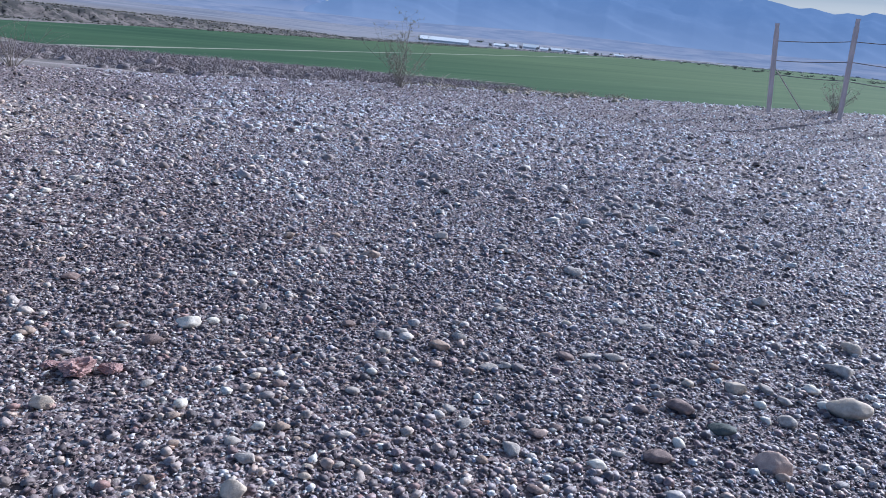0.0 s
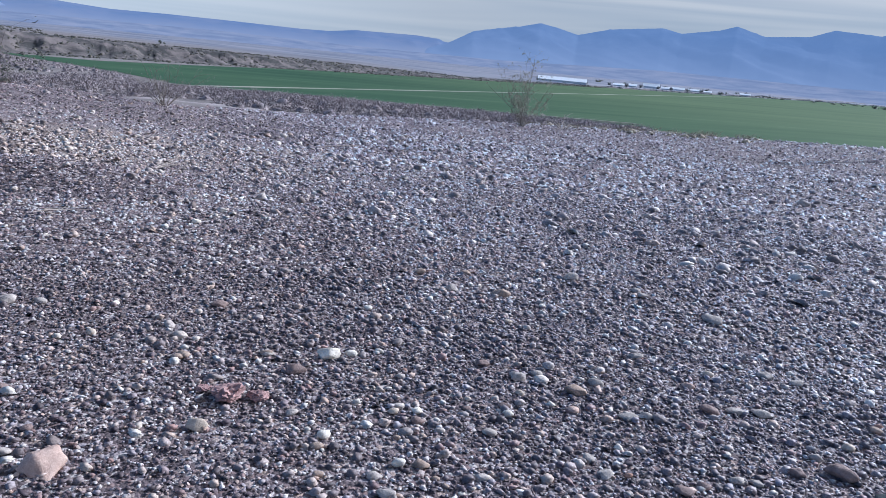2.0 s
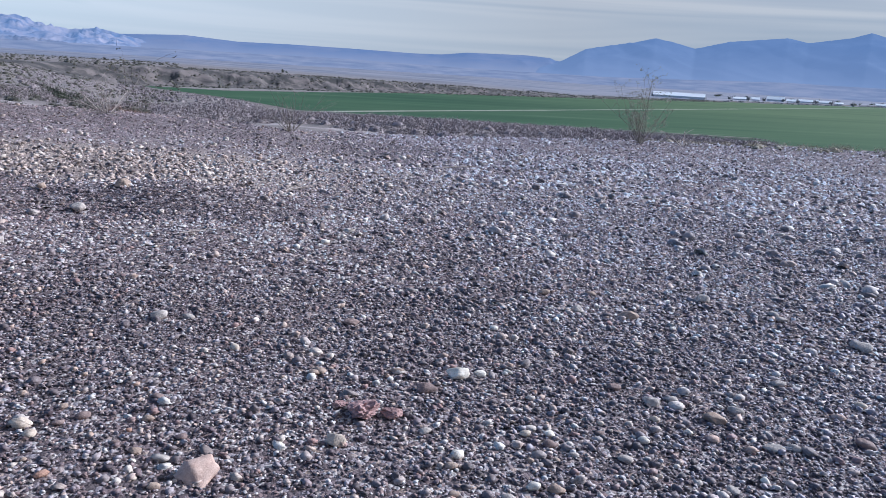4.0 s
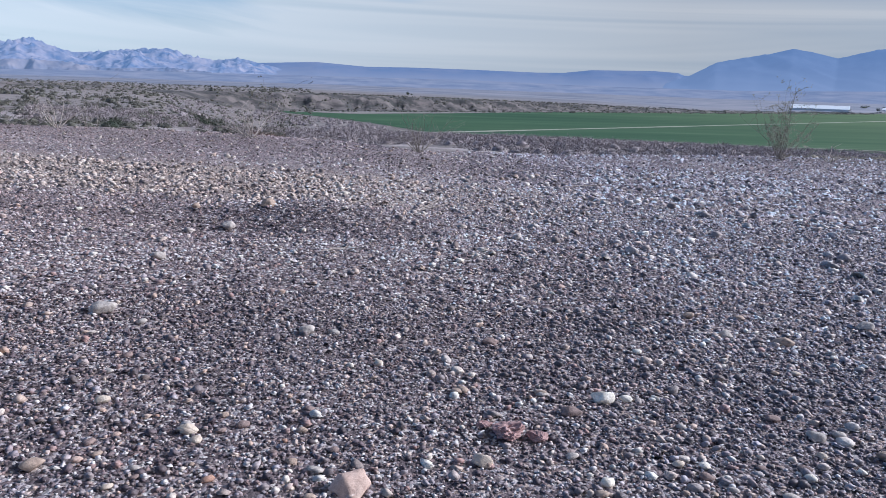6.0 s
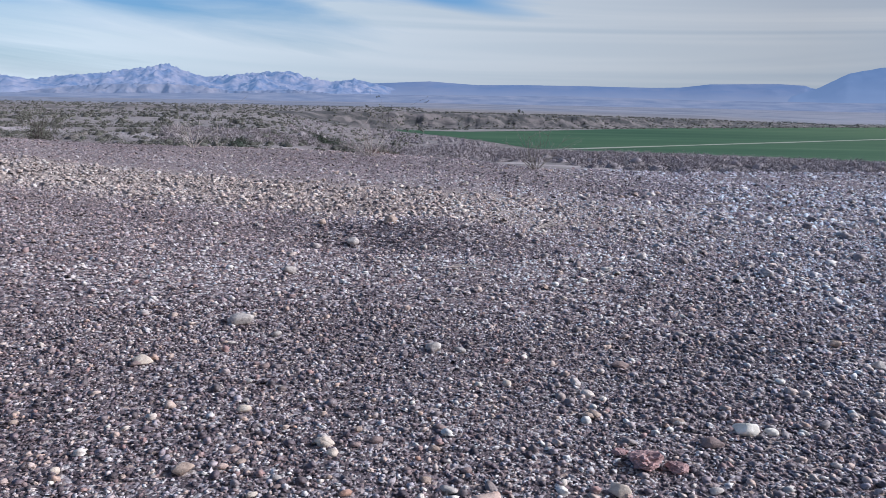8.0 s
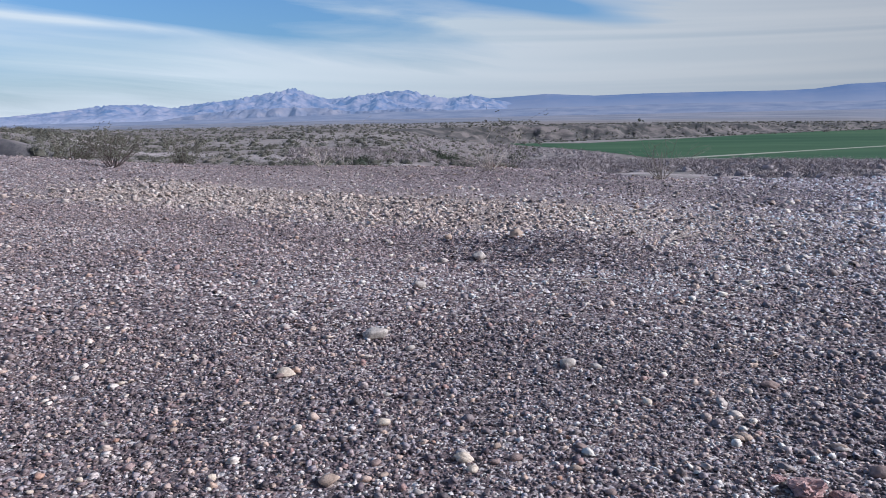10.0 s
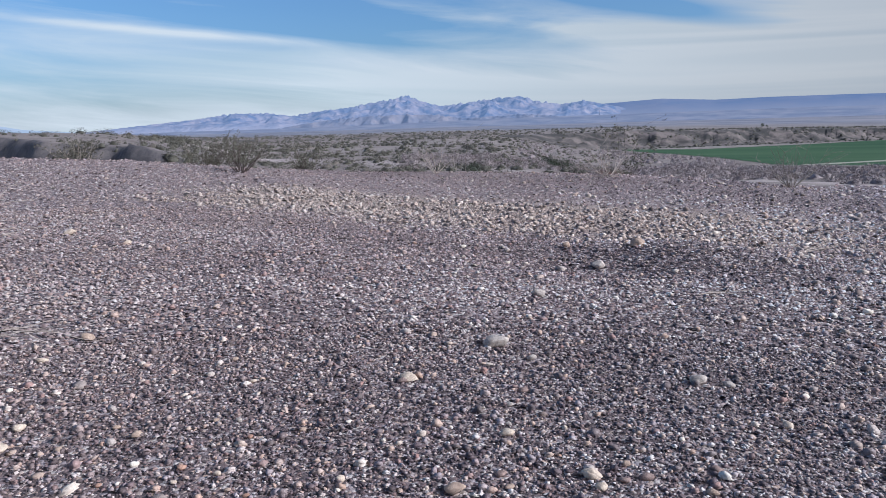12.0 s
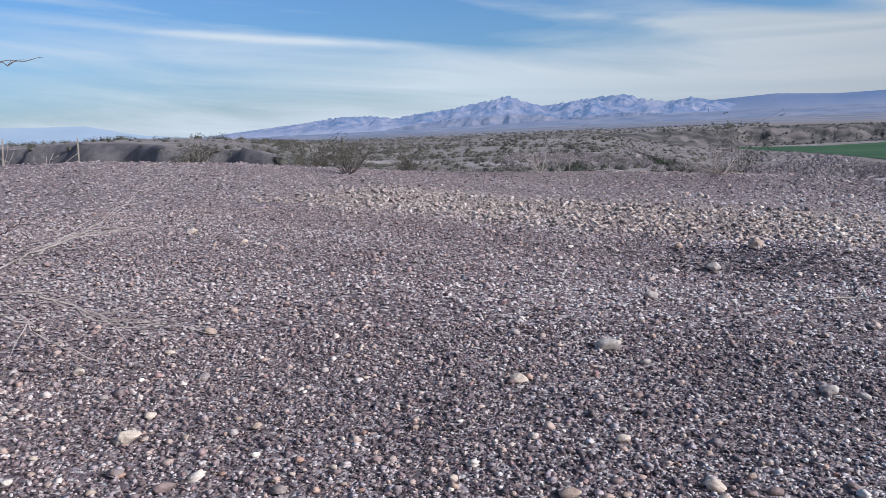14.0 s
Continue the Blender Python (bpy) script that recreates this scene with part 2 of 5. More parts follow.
    flats = blend(nt, maths(nt, "MULTIPLY", face, 0.9), flats, mottled)
    # a worn dust track winds along under the rim
    lane = maths(nt, "SUBTRACT", maths(nt, "MULTIPLY", xyz.outputs[0], -0.9), maths(nt, "SUBTRACT", dist.outputs["Value"], 53.0))
    lane = maths(nt, "ADD", lane, maths(nt, "MULTIPLY", maths(nt, "SUBTRACT", fbm(nt, pos, 0.08, 3.0, 0.5), 0.5), 14.0))
    lane = maths(nt, "SUBTRACT", 1.0, maths(nt, "MULTIPLY", maths(nt, "ABSOLUTE", lane), 0.24), True)
    flats = blend(nt, maths(nt, "MULTIPLY", lane, 0.85), flats, (0.40, 0.345, 0.325))
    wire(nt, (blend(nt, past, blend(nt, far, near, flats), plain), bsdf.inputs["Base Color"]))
    bump(nt, bsdf, maths(nt, "ADD", cells.outputs["Distance"], maths(nt, "MULTIPLY", fine.outputs["Distance"], 0.4)), 0.45, -0.02)
    return mat


def node_value(nt, color):
    s = node(nt, "ShaderNodeSeparateColor")
    wire(nt, (color, s.inputs[0]))
    return s.outputs[0]


def plain_noise_material(name, low, high, scale, rough=0.9, bump_d=0.0, detail=5.0, stretch=(1, 1, 1)):
    mat, nt, bsdf = surface(name, rough)
    m = node(nt, "ShaderNodeMapping")
    m.inputs["Scale"].default_value = stretch
    wire(nt, (position(nt), m.inputs[0]))
    n1 = fbm(nt, m.outputs[0], scale, detail, 0.6)
    n2 = fbm(nt, m.outputs[0], scale * 9.0, 3.0, 0.6)
    col = blend(nt, ramp(nt, n1, ((0.3, 0.0), (0.7, 1.0))), low, high)
    col = blend(nt, 0.35, col, ramp(nt, n2, ((0.2, 0.3), (0.8, 0.75))), "OVERLAY")
    wire(nt, (col, bsdf.inputs["Base Color"]))
    if bump_d:
        bump(nt, bsdf, n2, 0.5, bump_d)
    return mat


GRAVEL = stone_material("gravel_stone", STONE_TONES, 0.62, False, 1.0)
# lit copy of the gravel: grazing-view brightness painted into lifted tones
LIT_GRAVEL = stone_material("lit_gravel", tuple((p, tuple(min(c * 1.30 + 0.02, 0.56) for c in tone)) for p, tone in STONE_TONES), 0.6, False, 1.0)
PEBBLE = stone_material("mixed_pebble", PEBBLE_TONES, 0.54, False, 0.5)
COBBLES = stone_material("grey_cobble", COBBLE_TONES, 0.7)
PALE_STONE = stone_material("pale_stone", PALE_TONES, 0.8)
GROUND = ground_material()
def field_material():
    """Young crop, in long passes of the drill."""
    mat, nt, bsdf = surface("alfalfa", 0.9)
    m = node(nt, "ShaderNodeMapping")
    m.inputs["Rotation"].default_value = (0, 0, radians(-40))
    m.inputs["Scale"].default_value = (0.12, 1.0, 1.0)
    pos = position(nt)
    wire(nt, (pos, m.inputs[0]))
    passes = fbm(nt, m.outputs[0], 0.045, 5.0, 0.65)
    broad = fbm(nt, pos, 0.006, 4.0, 0.55)
    col = blend(nt, ramp(nt, passes, ((0.34, 0.0), (0.66, 1.0))), (0.036, 0.078, 0.044), (0.066, 0.116, 0.062))
    col = blend(nt, ramp(nt, broad, ((0.45, 0.0), (0.7, 0.5))), col, (0.078, 0.128, 0.066))
    col = blend(nt, ramp(nt, passes, ((0.615, 0.0), (0.66, 0.4))), col, (0.15, 0.19, 0.125))
    # yellower crop towards the farm, with the paling of distance painted in
    xyz = node(nt, "ShaderNodeSeparateXYZ")
    wire(nt, (pos, xyz.inputs[0]))
    ripe_haze = maths(nt, "MULTIPLY", maths(nt, "SUBTRACT", xyz.outputs[0], 60.0), 0.0045, True)
    col = blend(nt, maths(nt, "MULTIPLY", ripe_haze, maths(nt, "ADD", passes, 0.15)), col, (0.120, 0.165, 0.080))
    wire(nt, (col, bsdf.inputs["Base Color"]))
    bsdf.inputs["Specular IOR Level"].default_value = 0.05
    return mat


FIELD = field_material()
TRACK = plain_noise_material("track_dust", (0.22, 0.23, 0.17), (0.34, 0.33, 0.26), 0.05)


def range_material(name, low, high, glow, amount, scale, fans_haze=None, foot=None):
    """Rock of a far range; kilometres of bright air painted as colour and glow."""
    mat, nt, bsdf = surface(name, 1.0)
    pos = position(nt)
    n1 = fbm(nt, pos, scale, 6.0, 0.62)
    col = blend(nt, ramp(nt, n1, ((0.35, 0.0), (0.65, 1.0))), low, high)
    xyz = node(nt, "ShaderNodeSeparateXYZ")
    wire(nt, (pos, xyz.inputs[0]))
    if fans_haze:
        # pale foot: gravel fans, and low haze painted into the base colour
        top, shade = fans_haze
        edge = maths(nt, "ADD", xyz.outputs[2], maths(nt, "MULTIPLY", maths(nt, "SUBTRACT", n1, 0.5), top * 0.8))
        col = blend(nt, maths(nt, "SUBTRACT", 1.0, maths(nt, "DIVIDE", edge, top), True), col, shade)
    wire(nt, (col, bsdf.inputs["Base Color"]))
    bsdf.inputs["Specular IOR Level"].default_value = 0.0
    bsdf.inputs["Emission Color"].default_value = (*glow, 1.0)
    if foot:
        # the painted haze glows denser towards the valley floor, where air is thickest
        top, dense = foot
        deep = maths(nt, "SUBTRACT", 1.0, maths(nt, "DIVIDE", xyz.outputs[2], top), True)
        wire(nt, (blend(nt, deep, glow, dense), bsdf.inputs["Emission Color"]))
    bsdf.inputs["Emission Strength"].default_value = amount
    return mat


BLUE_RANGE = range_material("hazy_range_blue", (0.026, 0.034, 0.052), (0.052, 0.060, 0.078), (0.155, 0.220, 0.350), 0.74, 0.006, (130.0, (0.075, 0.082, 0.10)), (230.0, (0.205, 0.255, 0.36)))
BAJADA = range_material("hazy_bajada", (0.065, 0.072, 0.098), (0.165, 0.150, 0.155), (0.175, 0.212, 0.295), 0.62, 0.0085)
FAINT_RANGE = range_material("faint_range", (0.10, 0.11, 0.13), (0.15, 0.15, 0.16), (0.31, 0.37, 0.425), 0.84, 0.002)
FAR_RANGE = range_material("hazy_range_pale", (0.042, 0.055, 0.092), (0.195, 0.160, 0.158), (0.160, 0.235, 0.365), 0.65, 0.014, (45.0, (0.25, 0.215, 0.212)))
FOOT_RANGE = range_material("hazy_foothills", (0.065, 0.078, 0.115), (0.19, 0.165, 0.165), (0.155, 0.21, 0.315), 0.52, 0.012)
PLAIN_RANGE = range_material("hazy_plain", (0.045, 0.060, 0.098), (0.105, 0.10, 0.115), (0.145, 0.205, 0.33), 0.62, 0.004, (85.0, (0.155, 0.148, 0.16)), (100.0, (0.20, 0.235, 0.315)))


# ---- helpers for meshes ----
def mesh_object(name, verts, faces, mat, smooth=True):
    me = bpy.data.meshes.new(name)
    verts = np.asarray(verts, dtype=np.float32)
    faces = np.asarray(faces, dtype=np.int32)
    k = faces.shape[1]
    me.vertices.add(len(verts))
    me.vertices.foreach_set("co", verts.ravel())
    me.loops.add(faces.size)
    me.loops.foreach_set("vertex_index", faces.ravel())
    me.polygons.add(len(faces))
    me.polygons.foreach_set("loop_start", np.arange(0, faces.size, k, dtype=np.int32))
    me.polygons.foreach_set("use_smooth", np.full(len(faces), smooth))
    me.update(calc_edges=True)
    me.materials.append(mat)
    return new(name, me)


def grid_faces(n, m):
    i, j = np.meshgrid(np.arange(n - 1), np.arange(m - 1), indexing="ij")
    a = (i * m + j).ravel()
    return np.stack([a, a + m, a + m + 1, a + 1], 1)


def part(name, bm, mat, parent, label=""):
    me = bpy.data.meshes.new(name)
    bm.to_mesh(me)
    bm.free()
    me.materials.append(mat)
    ob = new(name, me)
    ob.parent = parent
    return tagged(ob, label)


# smooth value noise on the plane, as vectorised arrays
LATTICE = np.random.RandomState(7).rand(256, 256)


def vnoise(x, y):
    xi, yi = np.floor(x).astype(int), np.floor(y).astype(int)
    fx, fy = x - xi, y - yi
    fx, fy = fx * fx * (3 - 2 * fx), fy * fy * (3 - 2 * fy)
    g = lambda a, b: LATTICE[a % 256, b % 256]
    return (g(xi, yi) * (1 - fx) + g(xi + 1, yi) * fx) * (1 - fy) + (g(xi, yi + 1) * (1 - fx) + g(xi + 1, yi + 1) * fx) * fy - 0.5


def octaves(x, y, n=4):
    return sum(vnoise(x * 2 ** k + 17 * k, y * 2 ** k + 31 * k) / 2 ** k for k in range(n))


def ridged(x, y, n=4):
    return sum((0.5 - np.abs(vnoise(x * 2 ** k + 13 * k, y * 2 ** k + 7 * k)) * 2) / 2 ** k for k in range(n))


def step(v, a, b):
    t = np.clip((v - a) / (b - a), 0, 1)
    return t * t * (3 - 2 * t)


# ---- the lie of the land ----
EYE_Z = 1.5
FIELD_Z = EYE_Z - 12.0
CREST_AZ = (-60, -53, -42, -26, -11, -1, 5.5, 11, 22, 30, 38, 46, 56, 75)
CREST_EL = (-2.4, -2.85, -3.5, -4.15, -4.85, -4.8, -4.2, -3.9, -3.5, -3.2, -2.6, -1.7, -1.04, -0.9)


def crest_r(az):
    return np.interp(az, (-55, -25, 0, 60), (22, 20, 15.5, 15))


def cap_z(x, y):
    """The gravel top of the terrace, with its low berm, hollow and ripples."""
    z = EYE_Z - 1.4428 - 0.05733 * x + 0.02664 * y + 0.003255 * x * x + 0.001132 * x * y - 0.001098 * y * y
    z = z + 0.05 * octaves(x * 0.45, y * 0.45, 3) + 0.018 * octaves(x * 2.2 + 9, y * 2.2, 2)
    z = z + 0.15 * np.exp(-(((x + 0.75) / 0.8) ** 2 + ((y - 7.15) / 0.35) ** 2)) - 0.12 * np.exp(-(((x + 1.5) / 0.9) ** 2 + ((y - 6.5) / 0.4) ** 2))
    return z


def land_z(x, y):
    x, y = np.asarray(x, float), np.asarray(y, float)
    r = np.hypot(x, y) + 1e-6
    az = np.degrees(np.arctan2(-x, y))
    rc = crest_r(az)
    rr = np.minimum(r, rc)
    cx, cy = x / r * rr, y / r * rr
    front = step(np.abs(az), 105, 72)
    cap = cap_z(cx, cy)
    fix = EYE_Z + rc * np.tan(np.radians(np.interp(az, CREST_AZ, CREST_EL))) - cap_z(x / r * rc, y / r * rc)
    cap = cap + fix * front * step(rr / rc, 0.45, 1.0)
    back = EYE_Z - 1.44 - 0.045 * np.clip(x, -8, 8)
    cap = cap * front + back * (1 - front)
    # beyond the crest: bench of scrub, then the field's level or the desert flats
    past = np.maximum(r - rc, 0)
    fall = cap - 0.11 * past - 0.3 * step(past, 0, 6)
    bench_right = EYE_Z - 2.4 - np.maximum(r - 22, 0) * 0.056
    bench_left = EYE_Z - 4.3 - 0.0 * r + 0.9 * octaves(x * 0.035, y * 0.035, 3) * step(r, 30, 90)
    left = step(az, 10, 20)
    bench = np.maximum(bench_right, FIELD_Z) * (1 - left) + bench_left * left
    z = np.maximum(fall, np.minimum(bench, cap - 0.2) + 0.5 * octaves(x * 0.12, y * 0.12, 4) * step(r, 24, 40) * np.clip((bench - FIELD_Z) / 2, 0, 1))
    # eroded bluff behind the field, rising to the flats
    d = bluff_distance(x, y)
    along = x * 0.83 + y * 0.56
    spur = (along - 1.7 * d) / 9.0 + 2.6 * vnoise(along * 0.05, d * 0.03) + 0.9 * vnoise(along * 0.19 + 9, d * 0.08)
    gully = 4.0 * np.abs((spur % 1.0) * 2 - 1) + 9 * np.abs(vnoise(along * 0.045 + d * 0.02, d * 0.006)) + 7 * vnoise(along * 0.15, d * 0.1) - 9
    rise = step(d + gully, 2, 25) * step(r, 150, 280)
    top = EYE_Z - np.interp(az, (-22, -14, 8), (11.5, 8.0, 4.8)) + 0.8 * octaves(x * 0.01, y * 0.01, 3)
    z = z + (np.maximum(top, z) - z) * rise + octaves(x * 0.16, y * 0.16, 4) * 2.2 * rise * (1 - rise) * 4 * step(r, 150, 280)
    # gully banks far to the left: a steep dark foot cut into spurs, an easy slope above
    spur = (x + 0.5 * y) / 15 + 1.2 * vnoise(x * 0.07 + 3, y * 0.05) + 0.35 * vnoise(x * 0.3, y * 0.2)
    edge = 42 - 0.22 * (x + 48) + 3.2 * np.abs((spur % 1.0) * 2 - 1) + 7 * vnoise(x * 0.05, y * 0.02) + 1.0 * octaves(x * 0.5, y * 0.2, 3)
    near = step(r, 900, 300) * step(az, 35, 47)
    z = z + near * (3.7 * step(y, edge, edge + 4.2) + 0.4 * step(y, edge + 3, edge + 16) + np.clip((az - 45) * 0.08, 0, 1.6) * step(y, edge, edge + 5))
    return z


def bluff_distance(x, y):
    """Signed distance past the far edge of the field."""
    return (-(x + 48) * 0.56 + (y - 322) * 0.83)


AZ = np.radians(np.concatenate([np.arange(-180, -72, 4.0), np.arange(-72, -24, 0.55), np.arange(-24, 13, 0.2), np.arange(13, 72, 0.45), np.arange(72, 181, 4.0)]))
RR = np.concatenate([[0.0], np.arange(0.2, 1.6, 0.2), np.arange(1.6, 9, 0.12), np.arange(9, 26, 0.25), np.geomspace(26, 240, 95), np.geomspace(243, 620, 100), np.geomspace(630, 4900, 50)])
ga, gr = np.meshgrid(AZ, RR, indexing="ij")
gx, gy = -np.sin(ga) * gr, np.cos(ga) * gr
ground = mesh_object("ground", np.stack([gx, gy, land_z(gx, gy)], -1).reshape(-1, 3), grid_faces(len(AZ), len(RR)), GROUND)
tagged(ground, "stony desert ground running to scrub flats and bluffs", "ground", kind="structure")

# field: its near side skirts the scrub, its far side follows the bluff
def build_field():
    az_k = np.linspace(-66, 9.5, 140)
    near_r = np.interp(az_k, (-66, -24, -5, -1, 8, 9.5), (150, 186, 196, 205, 295, 318))
    far_el = np.interp(az_k, (-66, -59, -47, -36, -30, -22, -11, -3, 4, 9.5), (0.16, 0.16, 0.43, 0.80, 0.95, 1.22, 1.6, 1.97, 2.2, 2.12))
    far_r = np.maximum(12.0 / np.tan(np.radians(far_el)), near_r + 4)
    s = np.linspace(0, 1, 40) ** 1.6
    r = near_r[:, None] + (far_r - near_r)[:, None] * s[None]
    a = np.radians(az_k)[:, None]
    v = np.stack([-np.sin(a) * r, np.cos(a) * r, np.full_like(r, FIELD_Z + 0.10)], -1)
    ob = mesh_object("field", v.reshape(-1, 3), grid_faces(140, 40), FIELD)
    tagged(ob, "flat green irrigated crop field below the terrace", "field", kind="structure")


build_field()


def backdrop_range(name, label, mat, knots, r0, r1, base_el, relief, wave, seed, rows=60, step_az=0.09, curve=1.3):
    """A mountain range: a slope cut by branching ridges and ravines, under a known skyline."""
    az_k = np.arange(knots[0][0], knots[-1][0], step_az)
    el = np.interp(az_k, [k[0] for k in knots], [k[1] for k in knots])
    s = np.linspace(0, 1, rows)
    r = r0 + (r1 - r0) * s
    base = r0 * math.tan(radians(base_el))
    along, deep = np.radians(az_k)[:, None] * r[None] / wave + seed, r[None] / wave + 0 * az_k[:, None]
    bend = octaves(along * 0.6 + 5, deep * 0.6, 3)
    cut = ridged(along + bend * 0.7, deep * 0.8 + bend * 0.5 + seed, 4)
    cut = np.clip(0.5 + 0.42 * cut, 0, 1.3)
    full = r1 * np.tan(np.radians(el))[:, None] - base
    z = full * ((s ** curve)[None] * (1 - relief) + relief * (s ** 0.9)[None] * cut)
    # bring the skyline to its height, keeping the small teeth of the crest
    sky = ((z + base) / r[None]).max(1) - base / r1
    gain = (np.tan(np.radians(el)) - base / r1) / np.maximum(sky, 1e-4)
    width = max(3, int(0.55 / step_az) | 1)
    gain = np.convolve(np.pad(gain, width // 2, mode="edge"), np.ones(width) / width, "valid")
    z = base + z * gain[:, None]
    a = np.radians(az_k)[:, None]
    rr = r[None] + 0 * a
    v = np.stack([-np.sin(a) * rr, np.cos(a) * rr, z + EYE_Z], -1)
    ob = mesh_object(name, v.reshape(-1, 3), grid_faces(len(az_k), rows), mat)
    return tagged(ob, label, "mountain range", kind="structure")


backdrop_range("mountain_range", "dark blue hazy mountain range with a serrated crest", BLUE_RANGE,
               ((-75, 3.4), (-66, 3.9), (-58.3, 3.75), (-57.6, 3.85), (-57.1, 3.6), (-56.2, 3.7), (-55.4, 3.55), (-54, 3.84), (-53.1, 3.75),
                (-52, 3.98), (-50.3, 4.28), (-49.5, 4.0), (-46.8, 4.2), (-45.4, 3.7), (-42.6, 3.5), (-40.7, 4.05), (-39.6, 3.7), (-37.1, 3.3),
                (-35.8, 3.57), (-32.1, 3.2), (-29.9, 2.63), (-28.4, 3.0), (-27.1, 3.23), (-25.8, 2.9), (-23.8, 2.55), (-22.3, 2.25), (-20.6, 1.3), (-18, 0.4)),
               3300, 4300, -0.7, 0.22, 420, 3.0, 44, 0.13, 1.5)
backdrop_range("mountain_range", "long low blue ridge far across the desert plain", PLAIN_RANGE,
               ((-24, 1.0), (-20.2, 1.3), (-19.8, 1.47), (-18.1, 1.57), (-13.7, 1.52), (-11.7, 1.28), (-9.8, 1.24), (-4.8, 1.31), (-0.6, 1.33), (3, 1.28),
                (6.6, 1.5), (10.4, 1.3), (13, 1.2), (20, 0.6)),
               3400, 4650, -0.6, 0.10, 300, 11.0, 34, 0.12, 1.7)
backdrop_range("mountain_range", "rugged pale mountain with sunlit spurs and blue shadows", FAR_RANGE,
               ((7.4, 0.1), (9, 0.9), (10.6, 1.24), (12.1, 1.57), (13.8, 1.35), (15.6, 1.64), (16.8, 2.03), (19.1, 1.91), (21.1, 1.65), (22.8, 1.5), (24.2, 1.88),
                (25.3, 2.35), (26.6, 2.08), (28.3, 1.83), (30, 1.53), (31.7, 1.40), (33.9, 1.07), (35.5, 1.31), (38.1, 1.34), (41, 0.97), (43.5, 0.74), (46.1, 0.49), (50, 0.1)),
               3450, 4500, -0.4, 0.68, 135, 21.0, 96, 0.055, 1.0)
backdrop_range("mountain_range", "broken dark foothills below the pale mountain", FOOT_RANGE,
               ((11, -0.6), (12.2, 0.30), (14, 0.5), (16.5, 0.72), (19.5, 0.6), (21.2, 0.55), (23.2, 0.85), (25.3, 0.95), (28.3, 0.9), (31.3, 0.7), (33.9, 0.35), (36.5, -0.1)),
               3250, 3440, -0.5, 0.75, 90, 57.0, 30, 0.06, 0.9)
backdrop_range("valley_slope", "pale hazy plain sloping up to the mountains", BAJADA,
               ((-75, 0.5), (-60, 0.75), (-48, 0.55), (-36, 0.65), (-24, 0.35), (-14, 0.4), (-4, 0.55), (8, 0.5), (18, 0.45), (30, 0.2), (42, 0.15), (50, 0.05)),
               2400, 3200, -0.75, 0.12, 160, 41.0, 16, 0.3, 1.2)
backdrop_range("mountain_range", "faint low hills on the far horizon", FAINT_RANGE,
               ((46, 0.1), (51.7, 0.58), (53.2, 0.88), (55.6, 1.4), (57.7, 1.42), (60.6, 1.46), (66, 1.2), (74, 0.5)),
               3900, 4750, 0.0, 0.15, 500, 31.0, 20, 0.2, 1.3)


# ---- gravel ----
def scatter(rng, r0, r1, az0, az1, per_m2):
    area = (r1 * r1 - r0 * r0) / 2 * radians(az1 - az0)
    n = int(area * per_m2)
    r = np.sqrt(rng.uniform(r0 * r0, r1 * r1, n))
    a = np.radians(rng.uniform(az0, az1, n))
    return -np.sin(a) * r, np.cos(a) * r


def stones(name, label, rng, x, y, size, sides, rings, mat, sink=0.25, flat=(0.45, 0.8), rugged=0.11, smooth=True):
    """Many rounded stones in one mesh: rings of a squashed dome, each bent out of round."""
    n = len(x)
    ang = np.arange(sides) * 2 * np.pi / sides
    tpl = [np.array([[0, 0, 1.0]])]
    for th in rings:
        tpl.append(np.stack([np.cos(ang + th) * np.sin(th), np.sin(ang + th) * np.sin(th), np.full(sides, np.cos(th))], 1))
    tpl = np.concatenate(tpl)
    k = len(tpl)
    v = tpl[None] * (1 + rng.normal(0, rugged, (n, k, 1)))
    long = rng.uniform(0.52, 1.0, n)
    hgt = rng.uniform(*flat, n) * long
    v = v * np.stack([np.ones(n), long, hgt], 1)[:, None] * (size / 2)[:, None, None]
    tilt = rng.normal(0, 0.30, n)
    c, s = np.cos(tilt)[:, None], np.sin(tilt)[:, None]
    vx, vz = v[..., 0] * c - v[..., 2] * s, v[..., 0] * s + v[..., 2] * c
    yaw = rng.uniform(0, 6.28, n)
    c, s = np.cos(yaw)[:, None], np.sin(yaw)[:, None]
    wx, wy = vx * c - v[..., 1] * s, vx * s + v[..., 1] * c
    base = land_z(x, y) + size * hgt * 0.5 * (1 - 2 * sink)
    out = np.stack([wx + x[:, None], wy + y[:, None], vz + base[:, None]], -1).reshape(-1, 3)
    tri = []
    for q in range(sides):
        e = (q + 1) % sides
        tri.append((0, 1 + q, 1 + e))
        for m in range(len(rings) - 1):
            a, b = 1 + m * sides, 1 + (m + 1) * sides
            tri += [(a + q, b + q, b + e), (a + q, b + e, a + e)]
    tri = np.array(tri)
    f = (tri[None] + (np.arange(n) * k)[:, None, None]).reshape(-1, 3)
    ob = mesh_object(name, out, f, mat, smooth)
    return tagged(ob, label, "gravel", kind="stuff")


rng = np.random.RandomState(5)
DOME = (0.75, 1.45, 2.1)
LOW = (0.95, 1.9)


def sizes(rng, n, lo, hi, power=1.8):
    return lo + (hi - lo) * rng.rand(n) ** power


def two(a, b):
    return np.concatenate([a[0], b[0]]), np.concatenate([a[1], b[1]])


